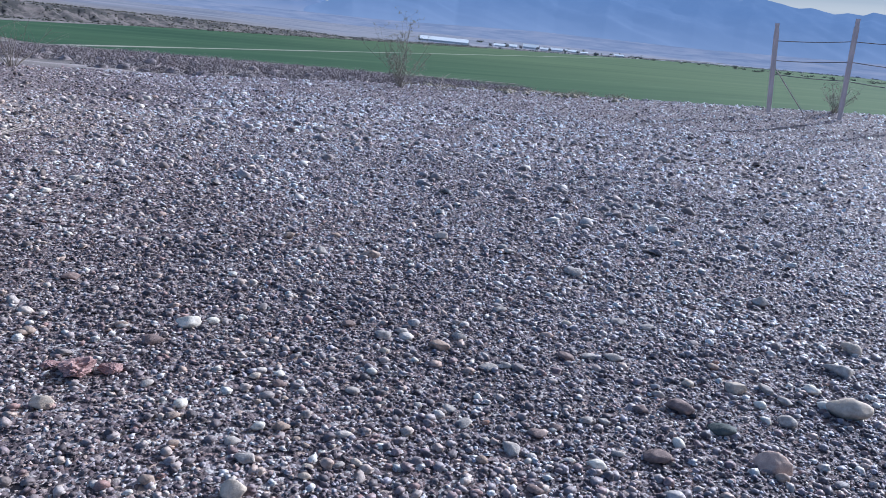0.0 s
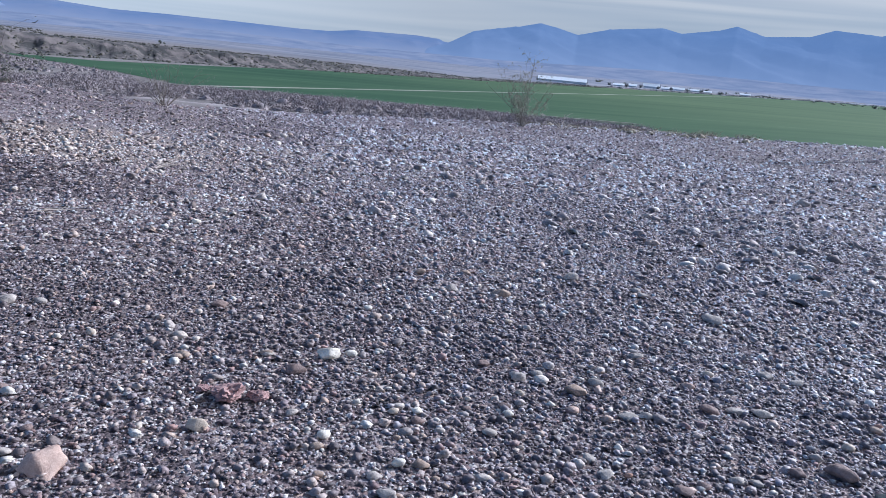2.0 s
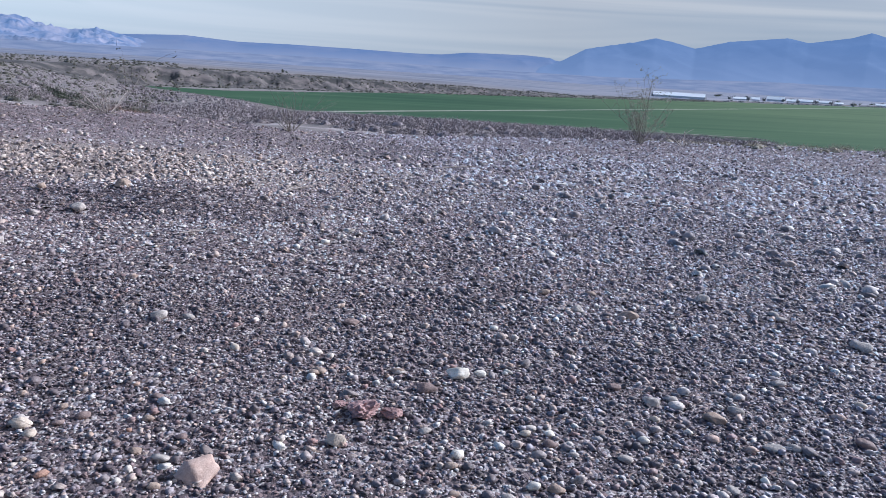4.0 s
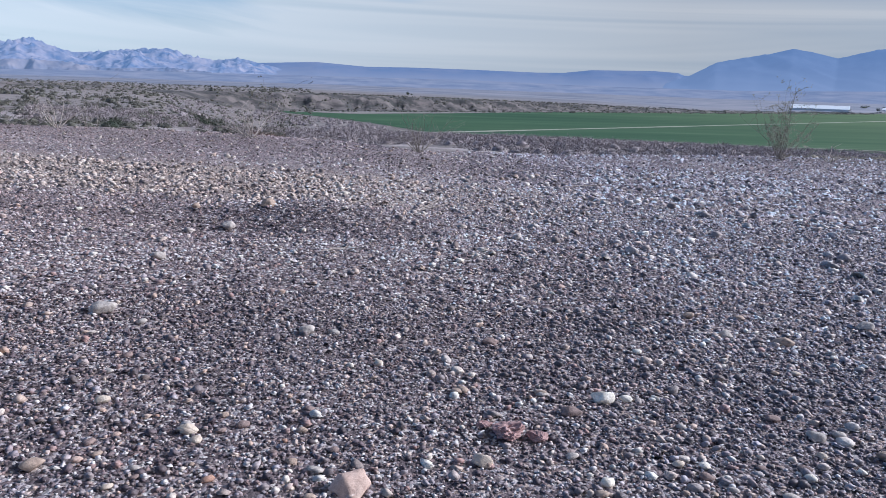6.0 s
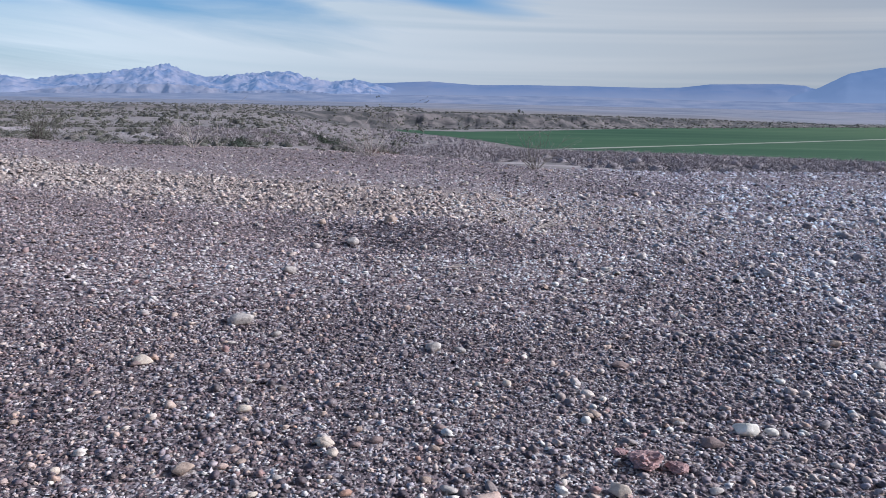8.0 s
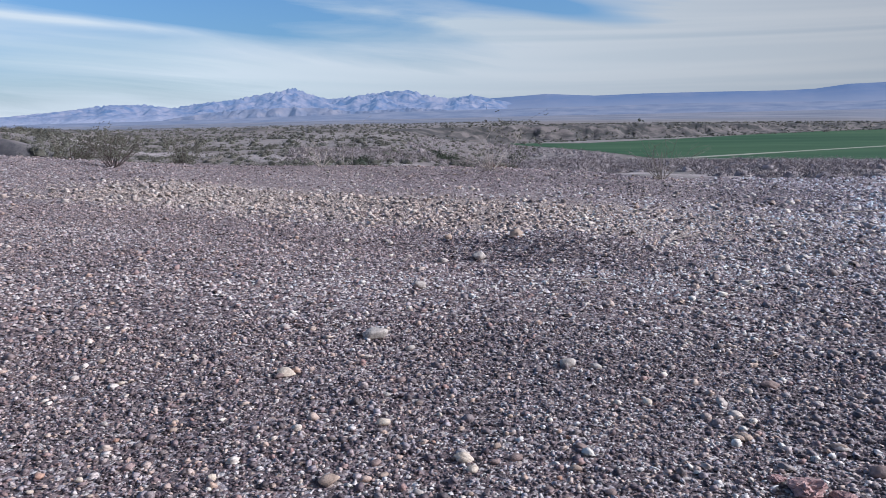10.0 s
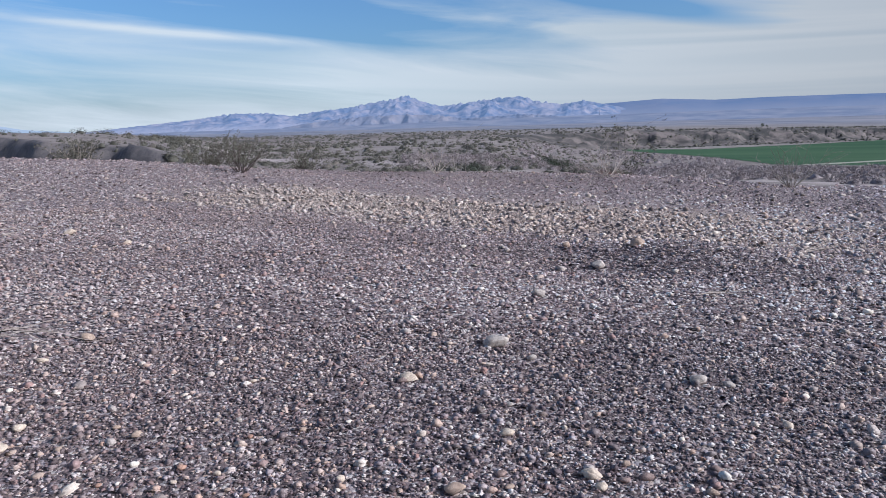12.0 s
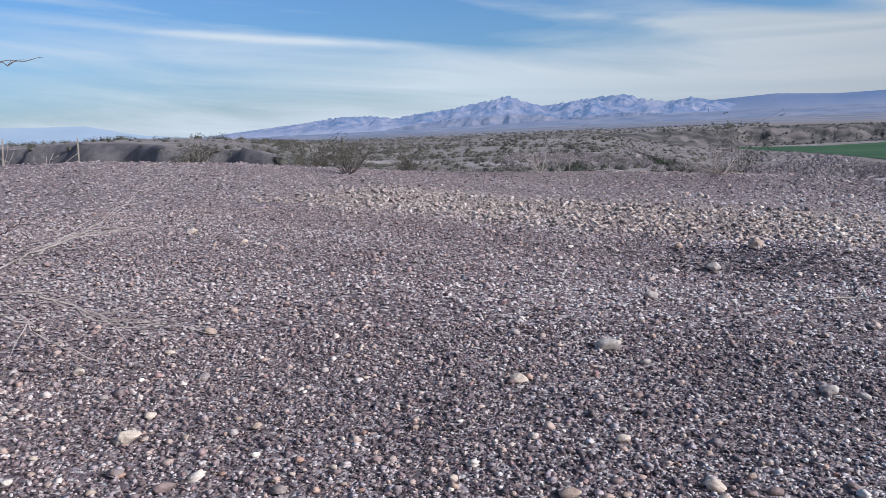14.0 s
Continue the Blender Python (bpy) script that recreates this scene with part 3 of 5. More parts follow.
def pale_band(x, y):
    """How much of the bladed pale strip lies at a place."""
    mid = 8.8 + 0.14 * np.clip(x, -1, 4) - 0.05 * np.clip(-x - 5, 0, 3)
    half = 1.7 + 0.5 * vnoise(x * 0.8, y * 0.8)
    return step(np.abs(y - mid), half, half * 0.45) * step(x, -8.2, -6.2) * (0.18 + 0.82 * step(x, 1.6, -2.2)) * step(x, 6.5, 3.0)


def thinned(rng, xy, share=0.85):
    """Leave most dark stones out of the pale strip."""
    keep = rng.rand(len(xy[0])) > share * pale_band(*xy)
    return xy[0][keep], xy[1][keep]


PEBBLES = "dense desert pavement of dark rounded pebbles"
CAP = (1.5,)
def rounder(rng, xy, least=0.42):
    """More river pebbles towards the field side."""
    keep = rng.rand(len(xy[0])) < least + (1 - least) * step(xy[0], 0.0, 1.6)
    return xy[0][keep], xy[1][keep]


x, y = rounder(rng, scatter(rng, 1.5, 4.7, -80, 70, 460), 0.28)
stones("gravel", PEBBLES, rng, x, y, sizes(rng, len(x), 0.022, 0.060, 2.4), 6, DOME, PEBBLE, 0.16, (0.34, 0.7), 0.13)
x, y = rounder(rng, scatter(rng, 1.5, 4.8, -80, 70, 11), 0.5)
stones("gravel", "larger light grey and tan pebbles lying on the gravel", rng, x, y, sizes(rng, len(x), 0.042, 0.088, 2.4), 9, (0.45, 0.9, 1.4, 2.1), COBBLES, 0.16, (0.32, 0.68), 0.07)
x, y = scatter(rng, 1.5, 4.7, -80, 70, 420)
stones("gravel", "angular dark stone chips among the pebbles", rng, x, y, sizes(rng, len(x), 0.020, 0.046, 2.0), 6, LOW, GRAVEL, 0.12, (0.3, 0.65), 0.20, True)
x, y = scatter(rng, 1.5, 4.7, -80, 70, 1380)
stones("gravel", "small dark pebbles packed between the larger stones", rng, x, y, sizes(rng, len(x), 0.013, 0.029, 1.7), 5, LOW, GRAVEL, 0.10, (0.32, 0.72), 0.17, True)
x, y = scatter(rng, 1.5, 4.7, -80, 70, 1900)
stones("gravel", "fine dark grit between the pebbles", rng, x, y, sizes(rng, len(x), 0.010, 0.020, 1.2), 5, CAP, GRAVEL, 0.04, (0.5, 1.0), 0.18, True)
x, y = rounder(rng, thinned(rng, scatter(rng, 4.6, 9.5, -71, 66, 300)), 0.30)
stones("gravel", PEBBLES, rng, x, y, sizes(rng, len(x), 0.028, 0.075, 2.8), 6, LOW, PEBBLE, 0.18, (0.35, 0.7), 0.16)
x, y = scatter(rng, 4.5, 7.2, -72, 4, 180)
keep = rng.rand(len(x)) < step(x, 0.0, 1.6) * step(np.hypot(x, y), 7.2, 4.6)
stones("gravel", PEBBLES, rng, x[keep], y[keep], sizes(rng, keep.sum(), 0.026, 0.064, 2.6), 6, LOW, PEBBLE, 0.18, (0.3, 0.6))
x, y = thinned(rng, scatter(rng, 4.6, 9.5, -71, 66, 1180))
# old: chips given the brightened copy, more of them farther out
old = rng.rand(len(x)) < step(np.hypot(x, y) + 1.2 * octaves(x * 0.6, y * 0.6, 2), 4.4, 8.4)
for part_of, stone in ((old, LIT_GRAVEL), (~old, GRAVEL)):
    stones("gravel", "angular dark stone chips covering the terrace", rng, x[part_of], y[part_of], sizes(rng, part_of.sum(), 0.015, 0.038, 1.4), 5, CAP, stone, 0.12, (0.6, 1.15), 0.18, True)
x, y = two(scatter(rng, 0.0, 1.5, -180, 180, 900), scatter(rng, 1.3, 5.0, 76, 280, 380))
stones("gravel", "dark stone chips covering the terrace", rng, x, y, sizes(rng, len(x), 0.018, 0.05, 1.8), 5, CAP, GRAVEL, 0.2, (0.5, 0.95), 0.2, True)
x, y = scatter(rng, 4.9, 11.0, 66, 290, 80)
stones("gravel", "dark stone chips covering the terrace", rng, x, y, sizes(rng, len(x), 0.03, 0.08, 1.8), 5, CAP, GRAVEL, 0.2, (0.5, 0.95), 0.2, True)
x, y = thinned(rng, scatter(rng, 9.5, 16, -67, 66, 320))
stones("gravel", "scattered stones along the terrace edge", rng, x, y, sizes(rng, len(x), 0.020, 0.060, 2.2) * (1 + 0.4 * step(x, 0.5, 3.0)), 4, CAP, LIT_GRAVEL, 0.16, (0.6, 1.1), 0.16, True)
x, y = scatter(rng, 16, 22.5, -67, -4, 170)
stones("gravel", "scattered stones along the terrace edge", rng, x, y, sizes(rng, len(x), 0.035, 0.09, 2.2), 4, CAP, LIT_GRAVEL, 0.16, (0.6, 1.1), 0.16, True)


def strip_spots(rng, n):
    x, y = rng.uniform(-8.2, 6.5, n), rng.uniform(6.4, 11.4, n)
    keep = rng.rand(n) < pale_band(x, y)
    return x[keep], y[keep]


x, y = strip_spots(rng, 19000)
stones("gravel", "pale tan cobbles turned up along a bladed strip", rng, x, y, sizes(rng, len(x), 0.026, 0.100, 2.8), 6, LOW, PALE_STONE, 0.16, (0.38, 0.75), 0.20, True)
x, y = strip_spots(rng, 36000)
stones("gravel", "pale tan stone chips along a bladed strip", rng, x, y, sizes(rng, len(x), 0.018, 0.045, 1.6), 5, CAP, PALE_STONE, 0.12, (0.5, 1.0), 0.2, True)


# flattened cobbles strewn over the middle of the terrace
x, y = scatter(rng, 6.0, 15.5, -60, 24, 34)
keep = rng.rand(len(x)) < 0.25 + 0.75 * step(x, -4.5, 1.0) * (0.55 + 0.9 * vnoise(x * 0.35, y * 0.35))
x, y = x[keep], y[keep]
stones("gravel", "flattened grey cobbles strewn over the gravel", rng, x, y, sizes(rng, len(x), 0.042, 0.11, 2.4) * (1 + 0.35 * step(x, 0.0, 2.0)), 7, DOME, COBBLES, 0.2, (0.32, 0.65), 0.15)


# ---- single cobbles that stand out from the gravel ----
def cobble(name, label, px, py, width, mat, seed, flat=0.55, angular=0.14, jagged=0.0):
    width = width * 0.88
    r = np.random.RandomState(seed)
    bm = bmesh.new()
    bmesh.ops.create_icosphere(bm, subdivisions=4 if jagged else 3 if width > 0.075 else 2, radius=0.5)
    yaw, long = math.atan2(-px, py) + r.uniform(-0.5, 0.5), r.uniform(0.62, 0.85)
    off = r.uniform(-9, 9, 3)
    cuts = [(Vector(r.normal(0, 1, 3)).normalized(), r.uniform(0.27, 0.42)) for _ in range(int(angular * 40) + (8 if jagged else 0))]
    for v in bm.verts:
        n = v.co.normalized()
        d = 1 + angular * 1.6 * noise.noise(n * 1.3 + Vector(off)) + angular * 0.55 * noise.noise(n * 4 + Vector(off)) + jagged * (noise.noise(n * 6.5 + Vector(off)) + 0.6 * noise.noise(n * 13 + Vector(off)))
        v.co = v.co * d
        for c, h in cuts:
            over = v.co.dot(c) - h
            if over > 0:
                v.co -= c * over * 0.85
        if jagged:
            v.co += n * jagged * 0.22 * (noise.noise(v.co * 11 + Vector(off)) + 0.7 * noise.noise(v.co * 23 + Vector(off)))
        v.co = Vector((v.co.x, v.co.y * long, v.co.z * flat)) * width
    for f in bm.faces:
        f.smooth = not jagged
    me = bpy.data.meshes.new(name)
    bm.to_mesh(me)
    bm.free()
    me.materials.append(mat)
    ob = new(name, me)
    ob.matrix_world = pose(px, py, float(land_z(px, py)) + width * flat * 0.36, r.uniform(-9, 9), r.uniform(-9, 9), math.degrees(yaw))
    return tagged(ob, label, "stone", "cobbles on the gravel")


def angular_rock(label, px, py, width, mat, corners, turn=0.0):
    """A broken rock with flat faces and worn edges, from the corners of its block."""
    bm = bmesh.new()
    for cx, cy, cz in corners:
        bm.verts.new((cx * width, cy * width, cz * width * 0.88))
    bmesh.ops.convex_hull(bm, input=bm.verts[:])
    bmesh.ops.delete(bm, geom=[v for v in bm.verts if not v.link_faces], context="VERTS")
    bmesh.ops.dissolve_limit(bm, angle_limit=radians(9), verts=bm.verts[:], edges=bm.edges[:])
    bmesh.ops.triangulate(bm, faces=bm.faces[:])
    for _ in range(3):
        bmesh.ops.subdivide_edges(bm, edges=bm.edges[:], cuts=1, use_grid_fill=True)
    for _ in range(2):
        bmesh.ops.smooth_vert(bm, verts=bm.verts[:], factor=0.5, use_axis_x=True, use_axis_y=True, use_axis_z=True)
    for v in bm.verts:
        q = v.co / width
        v.co += q.normalized() * width * (0.05 * noise.noise(q * 3.1) + 0.025 * noise.noise(q * 9))
    for f in bm.faces:
        f.smooth = True
    me = bpy.data.meshes.new("rock")
    bm.to_mesh(me)
    bm.free()
    me.materials.append(mat)
    ob = new("rock", me)
    ob.matrix_world = pose(px, py, float(land_z(px, py)) - 0.012, 0, 0, turn)
    return tagged(ob, label, "rock", "broken rocks on the gravel")


WEDGE = ((-0.5, 0.0, 0.0), (-0.22, 0.16, 0.50), (0.32, 0.24, 0.56), (0.52, 0.0, 0.30), (0.12, -0.42, 0.0), (-0.04, -0.10, 0.46), (0.45, 0.22, 0.0), (-0.2, 0.35, 0.0))
BLOCK = ((-0.5, -0.1, 0.05), (-0.3, 0.1, 0.5), (0.05, 0.1, 0.62), (0.45, 0.05, 0.38), (0.5, 0.0, 0.08), (0.1, -0.32, 0.34), (-0.25, -0.3, 0.02), (0.3, -0.33, 0.0), (0.3, 0.3, 0.0), (-0.3, 0.3, 0.0))


def rock_material(name, low, high, rough=0.75, scale=38.0):
    mat, nt, bsdf = surface(name, rough)
    pos = position(nt)
    rnd = node(nt, "ShaderNodeObjectInfo").outputs["Random"]
    n1, n2 = fbm(nt, pos, scale, 5.0, 0.6), fbm(nt, pos, scale * 6, 4.0, 0.65)
    col = blend(nt, ramp(nt, n1, ((0.32, 0.0), (0.68, 1.0))), low, high)
    col = blend(nt, 0.5, col, ramp(nt, n2, ((0.2, 0.3), (0.8, 0.75))), "OVERLAY")
    col = blend(nt, maths(nt, "MULTIPLY", rnd, 0.15), col, (0.16, 0.13, 0.13))
    wire(nt, (col, bsdf.inputs["Base Color"]))
    bump(nt, bsdf, maths(nt, "ADD", n2, n1), 0.4, 0.005)
    return mat


WHITE_ROCK = rock_material("white_quartzite", (0.64, 0.55, 0.44), (0.86, 0.78, 0.66))
CREAM_ROCK = rock_material("cream_stone", (0.44, 0.345, 0.265), (0.66, 0.545, 0.43))
TAN_ROCK = rock_material("tan_stone", (0.285, 0.205, 0.155), (0.46, 0.345, 0.265))
GREY_ROCK = rock_material("grey_stone", (0.30, 0.255, 0.225), (0.54, 0.47, 0.41))
BROWN_ROCK = rock_material("brown_stone", (0.165, 0.115, 0.102), (0.30, 0.215, 0.185))
RED_ROCK = rock_material("red_volcanic_rock", (0.25, 0.140, 0.132), (0.47, 0.31, 0.28), 0.95, 24.0)
PINK_ROCK = rock_material("pink_sandstone", (0.43, 0.295, 0.235), (0.60, 0.435, 0.35))
ORANGE_ROCK = rock_material("rusty_orange_stone", (0.30, 0.165, 0.115), (0.48, 0.30, 0.215))
DARK_ROCK = rock_material("dark_green_stone", (0.06, 0.07, 0.065), (0.11, 0.12, 0.11))

WHITE_AT = ((0.98, 3.19, 0.140), (1.09, 3.21, 0.079), (0.80, 2.45, 0.071), (1.03, 2.22, 0.076), (1.24, 3.24, 0.055), (2.62, 1.68, 0.078),
    (3.23, 1.72, 0.072), (3.77, 1.87, 0.091), (3.66, 1.72, 0.097), (2.16, 1.66, 0.086), (1.87, 2.61, 0.058), (-2.81, 6.61, 0.075),
    (-2.28, 6.34, 0.066), (-2.36, 2.02, 0.047), (1.35, 3.88, 0.063),)
CREAM_AT = ((0.35, 2.56, 0.102), (0.85, 1.86, 0.119), (1.09, 1.89, 0.056), (3.12, 2.09, 0.083), (3.33, 1.98, 0.127), (3.71, 1.63, 0.219),
    (-0.77, 2.68, 0.088), (-0.72, 2.60, 0.070), (-0.91, 2.25, 0.052), (-0.07, 3.50, 0.071), (-2.90, 1.86, 0.129), (-0.77, 2.67, 0.079),
    (-1.62, 2.27, 0.055), (1.77, 2.73, 0.067), (4.52, 2.14, 0.153), (1.56, 2.29, 0.042), (-1.82, 3.30, 0.111), (-1.17, 2.89, 0.074),
    (-3.61, 2.66, 0.073), (-6.10, 5.03, 0.13), (-5.43, 5.06, 0.085),)
TAN_AT = ((0.32, 3.23, 0.083), (1.11, 2.20, 0.087), (0.76, 2.37, 0.062), (0.62, 2.00, 0.075), (0.73, 2.19, 0.059), (1.08, 2.41, 0.046),
    (3.43, 2.21, 0.083), (2.85, 1.35, 0.071), (1.74, 1.81, 0.060), (-0.35, 2.72, 0.064), (-0.35, 2.49, 0.060), (-1.20, 2.36, 0.098),
    (-0.67, 2.83, 0.048), (-1.03, 2.47, 0.049), (1.91, 4.59, 0.098), (2.23, 4.55, 0.100), (2.31, 4.12, 0.142), (0.69, 3.24, 0.076),
    (0.30, 3.22, 0.074), (-1.92, 7.08, 0.122),)
GREY_AT = ((0.69, 3.24, 0.084), (0.92, 2.16, 0.066), (0.94, 2.04, 0.102), (0.71, 2.64, 0.077), (1.27, 2.44, 0.066), (1.85, 2.90, 0.113),
    (1.47, 2.40, 0.077), (2.80, 2.47, 0.104), (2.93, 2.44, 0.121), (2.17, 2.45, 0.099), (2.27, 2.44, 0.084), (2.67, 3.12, 0.101),
    (3.30, 2.81, 0.105), (4.15, 1.96, 0.197), (1.89, 1.84, 0.112), (1.81, 2.06, 0.088), (3.60, 3.61, 0.178), (7.58, 4.21, 0.163),)
GREY_LEFT_AT = ((-1.59, 3.99, 0.155), (-1.66, 5.17, 0.114), (-1.35, 3.88, 0.071), (-0.48, 3.91, 0.107), (-0.33, 3.91, 0.078), (2.01, 4.24, 0.115),
    (-1.66, 5.13, 0.114), (4.62, 2.86, 0.141), (8.56, 7.68, 0.217), (-1.53, 6.71, 0.156), (-2.90, 1.85, 0.103),)
BROWN_AT = ((0.79, 3.03, 0.117), (1.20, 2.53, 0.075), (1.72, 3.06, 0.089), (2.65, 2.48, 0.110), (2.87, 1.91, 0.146), (2.67, 1.96, 0.101),
    (2.43, 1.62, 0.143), (2.17, 1.93, 0.067), (1.83, 1.60, 0.080), (-0.65, 2.69, 0.058), (-0.58, 2.74, 0.072), (-1.84, 3.27, 0.080),
    (-1.09, 2.55, 0.062),)
TAN_MORE = ((-3.66, 3.00, 0.096), (-2.66, 2.23, 0.046), (-2.98, 1.50, 0.038), (-2.71, 1.99, 0.050), (-2.52, 2.20, 0.061), (-2.68, 1.53, 0.051),
    (-2.75, 3.12, 0.044), (-2.33, 2.45, 0.039), (-2.00, 2.62, 0.039), (-1.93, 2.02, 0.033), (-1.20, 3.52, 0.041), (-0.67, 3.15, 0.045), (-1.96, 2.55,
    0.049), (-0.69, 2.43, 0.032), (0.15, 3.17, 0.040), (1.15, 6.17, 0.085), (1.37, 6.11, 0.059),)
CREAM_MORE = ((-3.74, 2.21, 0.077), (-3.02, 2.06, 0.072), (-3.08, 1.57, 0.042), (-2.14, 1.98, 0.034), (-2.49, 2.92, 0.044), (-2.03, 2.09, 0.044),
    (-0.97, 3.07, 0.036), (-1.78, 2.10, 0.031), (-2.38, 2.81, 0.037),)
ORANGE_MORE = ((-2.70, 1.67, 0.042), (-2.37, 1.86, 0.035), (-2.18, 2.07, 0.050), (-2.11, 2.39, 0.037), (-2.07, 2.29, 0.023), (-1.85, 2.02, 0.033),
    (-0.40, 2.99, 0.032), (-0.93, 2.81, 0.029),)
WHITE_MORE = ((-2.54, 1.60, 0.037), (-3.00, 1.42, 0.049), (-1.82, 2.69, 0.036), (-1.59, 2.20, 0.028), (-1.61, 2.60, 0.031), (-3.08, 3.58, 0.043),
    (-1.36, 3.11, 0.026), (-3.41, 2.32, 0.044), (-0.49, 3.14, 0.037), (0.48, 5.69, 0.087), (1.08, 4.99, 0.062), (0.01, 3.88, 0.054),)
GREY_MORE = ((-2.25, 2.50, 0.045), (-2.98, 3.48, 0.045), (-1.26, 3.19, 0.059), (-1.20, 2.99, 0.045), (-0.87, 2.38, 0.051), (0.33, 5.46, 0.065),)
BROWN_MORE = ((-2.48, 1.68, 0.095), (-0.34, 2.92, 0.063), (-3.07, 3.66, 0.039), (0.52, 3.90, 0.118),)
PINK_MORE = ((-1.02, 2.62, 0.045), (-1.03, 2.81, 0.037), (-1.08, 2.42, 0.052), (1.17, 5.12, 0.072),)
GREY_NEAR = ((3.42, 2.70, 0.087), (2.87, 2.05, 0.080), (3.51, 1.94, 0.115), (3.51, 1.83, 0.089), (2.34, 1.94, 0.076), (2.42, 1.91, 0.072), (2.30,
    1.70, 0.067), (3.32, 1.68, 0.120), (1.59, 3.13, 0.053), (1.96, 2.92, 0.081), (2.21, 2.79, 0.094), (1.70, 2.24, 0.053), (1.81, 2.18, 0.073), (1.22,
    1.92, 0.058), (1.83, 1.93, 0.055), (1.44, 1.85, 0.038), (1.57, 1.83, 0.047), (1.26, 2.95, 0.060), (3.03, 4.47, 0.138), (3.39, 4.17, 0.094), (3.37,
    4.06, 0.101), (-0.26, 2.45, 0.075),)
BROWN_NEAR = ((2.06, 1.91, 0.086), (1.64, 2.62, 0.073), (1.46, 2.61, 0.051), (-1.26, 3.41, 0.066), (-0.21, 2.59, 0.059), (-0.85, 2.32, 0.048), (-0.43,
    2.54, 0.045),)
CREAM_NEAR = ((2.96, 2.86, 0.073), (1.64, 3.46, 0.057), (1.50, 2.70, 0.047), (1.13, 2.62, 0.059), (1.12, 1.94, 0.051), (1.25, 2.04, 0.034), (1.29,
    1.92, 0.058), (2.13, 3.63, 0.068), (1.58, 3.48, 0.044), (-0.33, 2.33, 0.030),)
WHITE_NEAR = ((3.34, 1.84, 0.080), (2.08, 1.72, 0.051), (3.46, 2.54, 0.048), (1.62, 2.54, 0.067), (1.23, 2.61, 0.070), (1.98, 2.23, 0.060), (1.20,
    2.02, 0.034), (2.50, 3.91, 0.060), (-0.35, 2.43, 0.035),)
TAN_NEAR = ((2.06, 2.71, 0.130), (1.19, 2.41, 0.038), (1.14, 2.12, 0.039), (1.16, 2.07, 0.043), (2.01, 3.62, 0.061), (-0.92, 3.00, 0.037), (-0.26,
    2.28, 0.063),)
PINK_NEAR = ((2.74, 2.75, 0.082), (1.95, 2.55, 0.070),)
ORANGE_NEAR = ((3.49, 2.25, 0.060), (1.90, 2.04, 0.048), (1.30, 3.02, 0.039), (-0.61, 2.34, 0.061), (-0.40, 2.64, 0.033),)
seed = 100
for spots, mat, label, flat in ((WHITE_AT, WHITE_ROCK, "rounded white quartz cobble lying on dark gravel", 0.6),
                                (CREAM_AT, CREAM_ROCK, "smooth cream-coloured cobble lying on dark gravel", 0.58),
                                (TAN_AT, TAN_ROCK, "tan sandstone cobble lying on dark gravel", 0.55),
                                (GREY_AT, GREY_ROCK, "flattened grey river cobble lying on gravel", 0.42),
                                (GREY_LEFT_AT, GREY_ROCK, "weathered grey stone with dusty top on gravel", 0.62),
                                (BROWN_AT, BROWN_ROCK, "dark brown varnished cobble set in gravel", 0.5),
                                (WHITE_MORE, WHITE_ROCK, "small white quartz stone lying on brown gravel", 0.6),
                                (CREAM_MORE, CREAM_ROCK, "small cream-coloured stone lying on brown gravel", 0.6),
                                (TAN_MORE, TAN_ROCK, "small tan stone among brown gravel", 0.58),
                                (GREY_MORE, GREY_ROCK, "flattened grey stone among brown gravel", 0.5),
                                (BROWN_MORE, BROWN_ROCK, "flat dark brown stone set in gravel", 0.42),
                                (ORANGE_MORE, ORANGE_ROCK, "small rusty orange stone among gravel", 0.6),
                                (PINK_MORE, PINK_ROCK, "rough pinkish stone lying on gravel", 0.58),
                                (WHITE_NEAR, WHITE_ROCK, "pale quartz pebble resting on slate-grey gravel", 0.55),
                                (CREAM_NEAR, CREAM_ROCK, "cream river pebble resting on slate-grey gravel", 0.52),
                                (TAN_NEAR, TAN_ROCK, "long tan river pebble on slate-grey gravel", 0.5),
                                (GREY_NEAR, GREY_ROCK, "smooth grey river pebble on slate-grey gravel", 0.5),
                                (BROWN_NEAR, BROWN_ROCK, "smooth brown river cobble on slate-grey gravel", 0.48),
                                (ORANGE_NEAR, ORANGE_ROCK, "rusty orange stone on slate-grey gravel", 0.56),
                                (PINK_NEAR, PINK_ROCK, "pinkish river stone on slate-grey gravel", 0.5)):
    for px, py, width in spots:
        cobble("cobble", label, px, py, width, mat, seed, flat, 0.24 if seed % 3 else 0.14)
        seed += 1
cobble("rock", "rough reddish volcanic rock among dark pebbles", 0.47, 2.79, 0.185, RED_ROCK, 31, 0.52, 0.24, 0.34)
cobble("rock", "small broken red rock beside the larger one", 0.38, 2.87, 0.080, RED_ROCK, 25, 0.5, 0.22, 0.4)
cobble("rock", "small broken red rock beside the larger one", 0.60, 2.78, 0.125, RED_ROCK, 12, 0.5, 0.22, 0.3)
angular_rock("blocky pinkish sandstone rock with flat faces", -0.14, 2.34, 0.172, PINK_ROCK, WEDGE, 5)
angular_rock("blocky pinkish sandstone rock with flat faces", 2.89, 1.43, 0.17, PINK_ROCK, BLOCK, -60)
cobble("rock", "flat dark green stone disc lying on pebbles", 2.91, 1.71, 0.16, DARK_ROCK, 15, 0.35, 0.08)
angular_rock("orange-tan rock on the pebbly mound", -1.25, 7.10, 0.16, TAN_ROCK, BLOCK, 15)


# ---- plants ----
BARK = plain_noise_material("grey_bark", (0.20, 0.165, 0.135), (0.36, 0.31, 0.26), 9.0, 0.9)
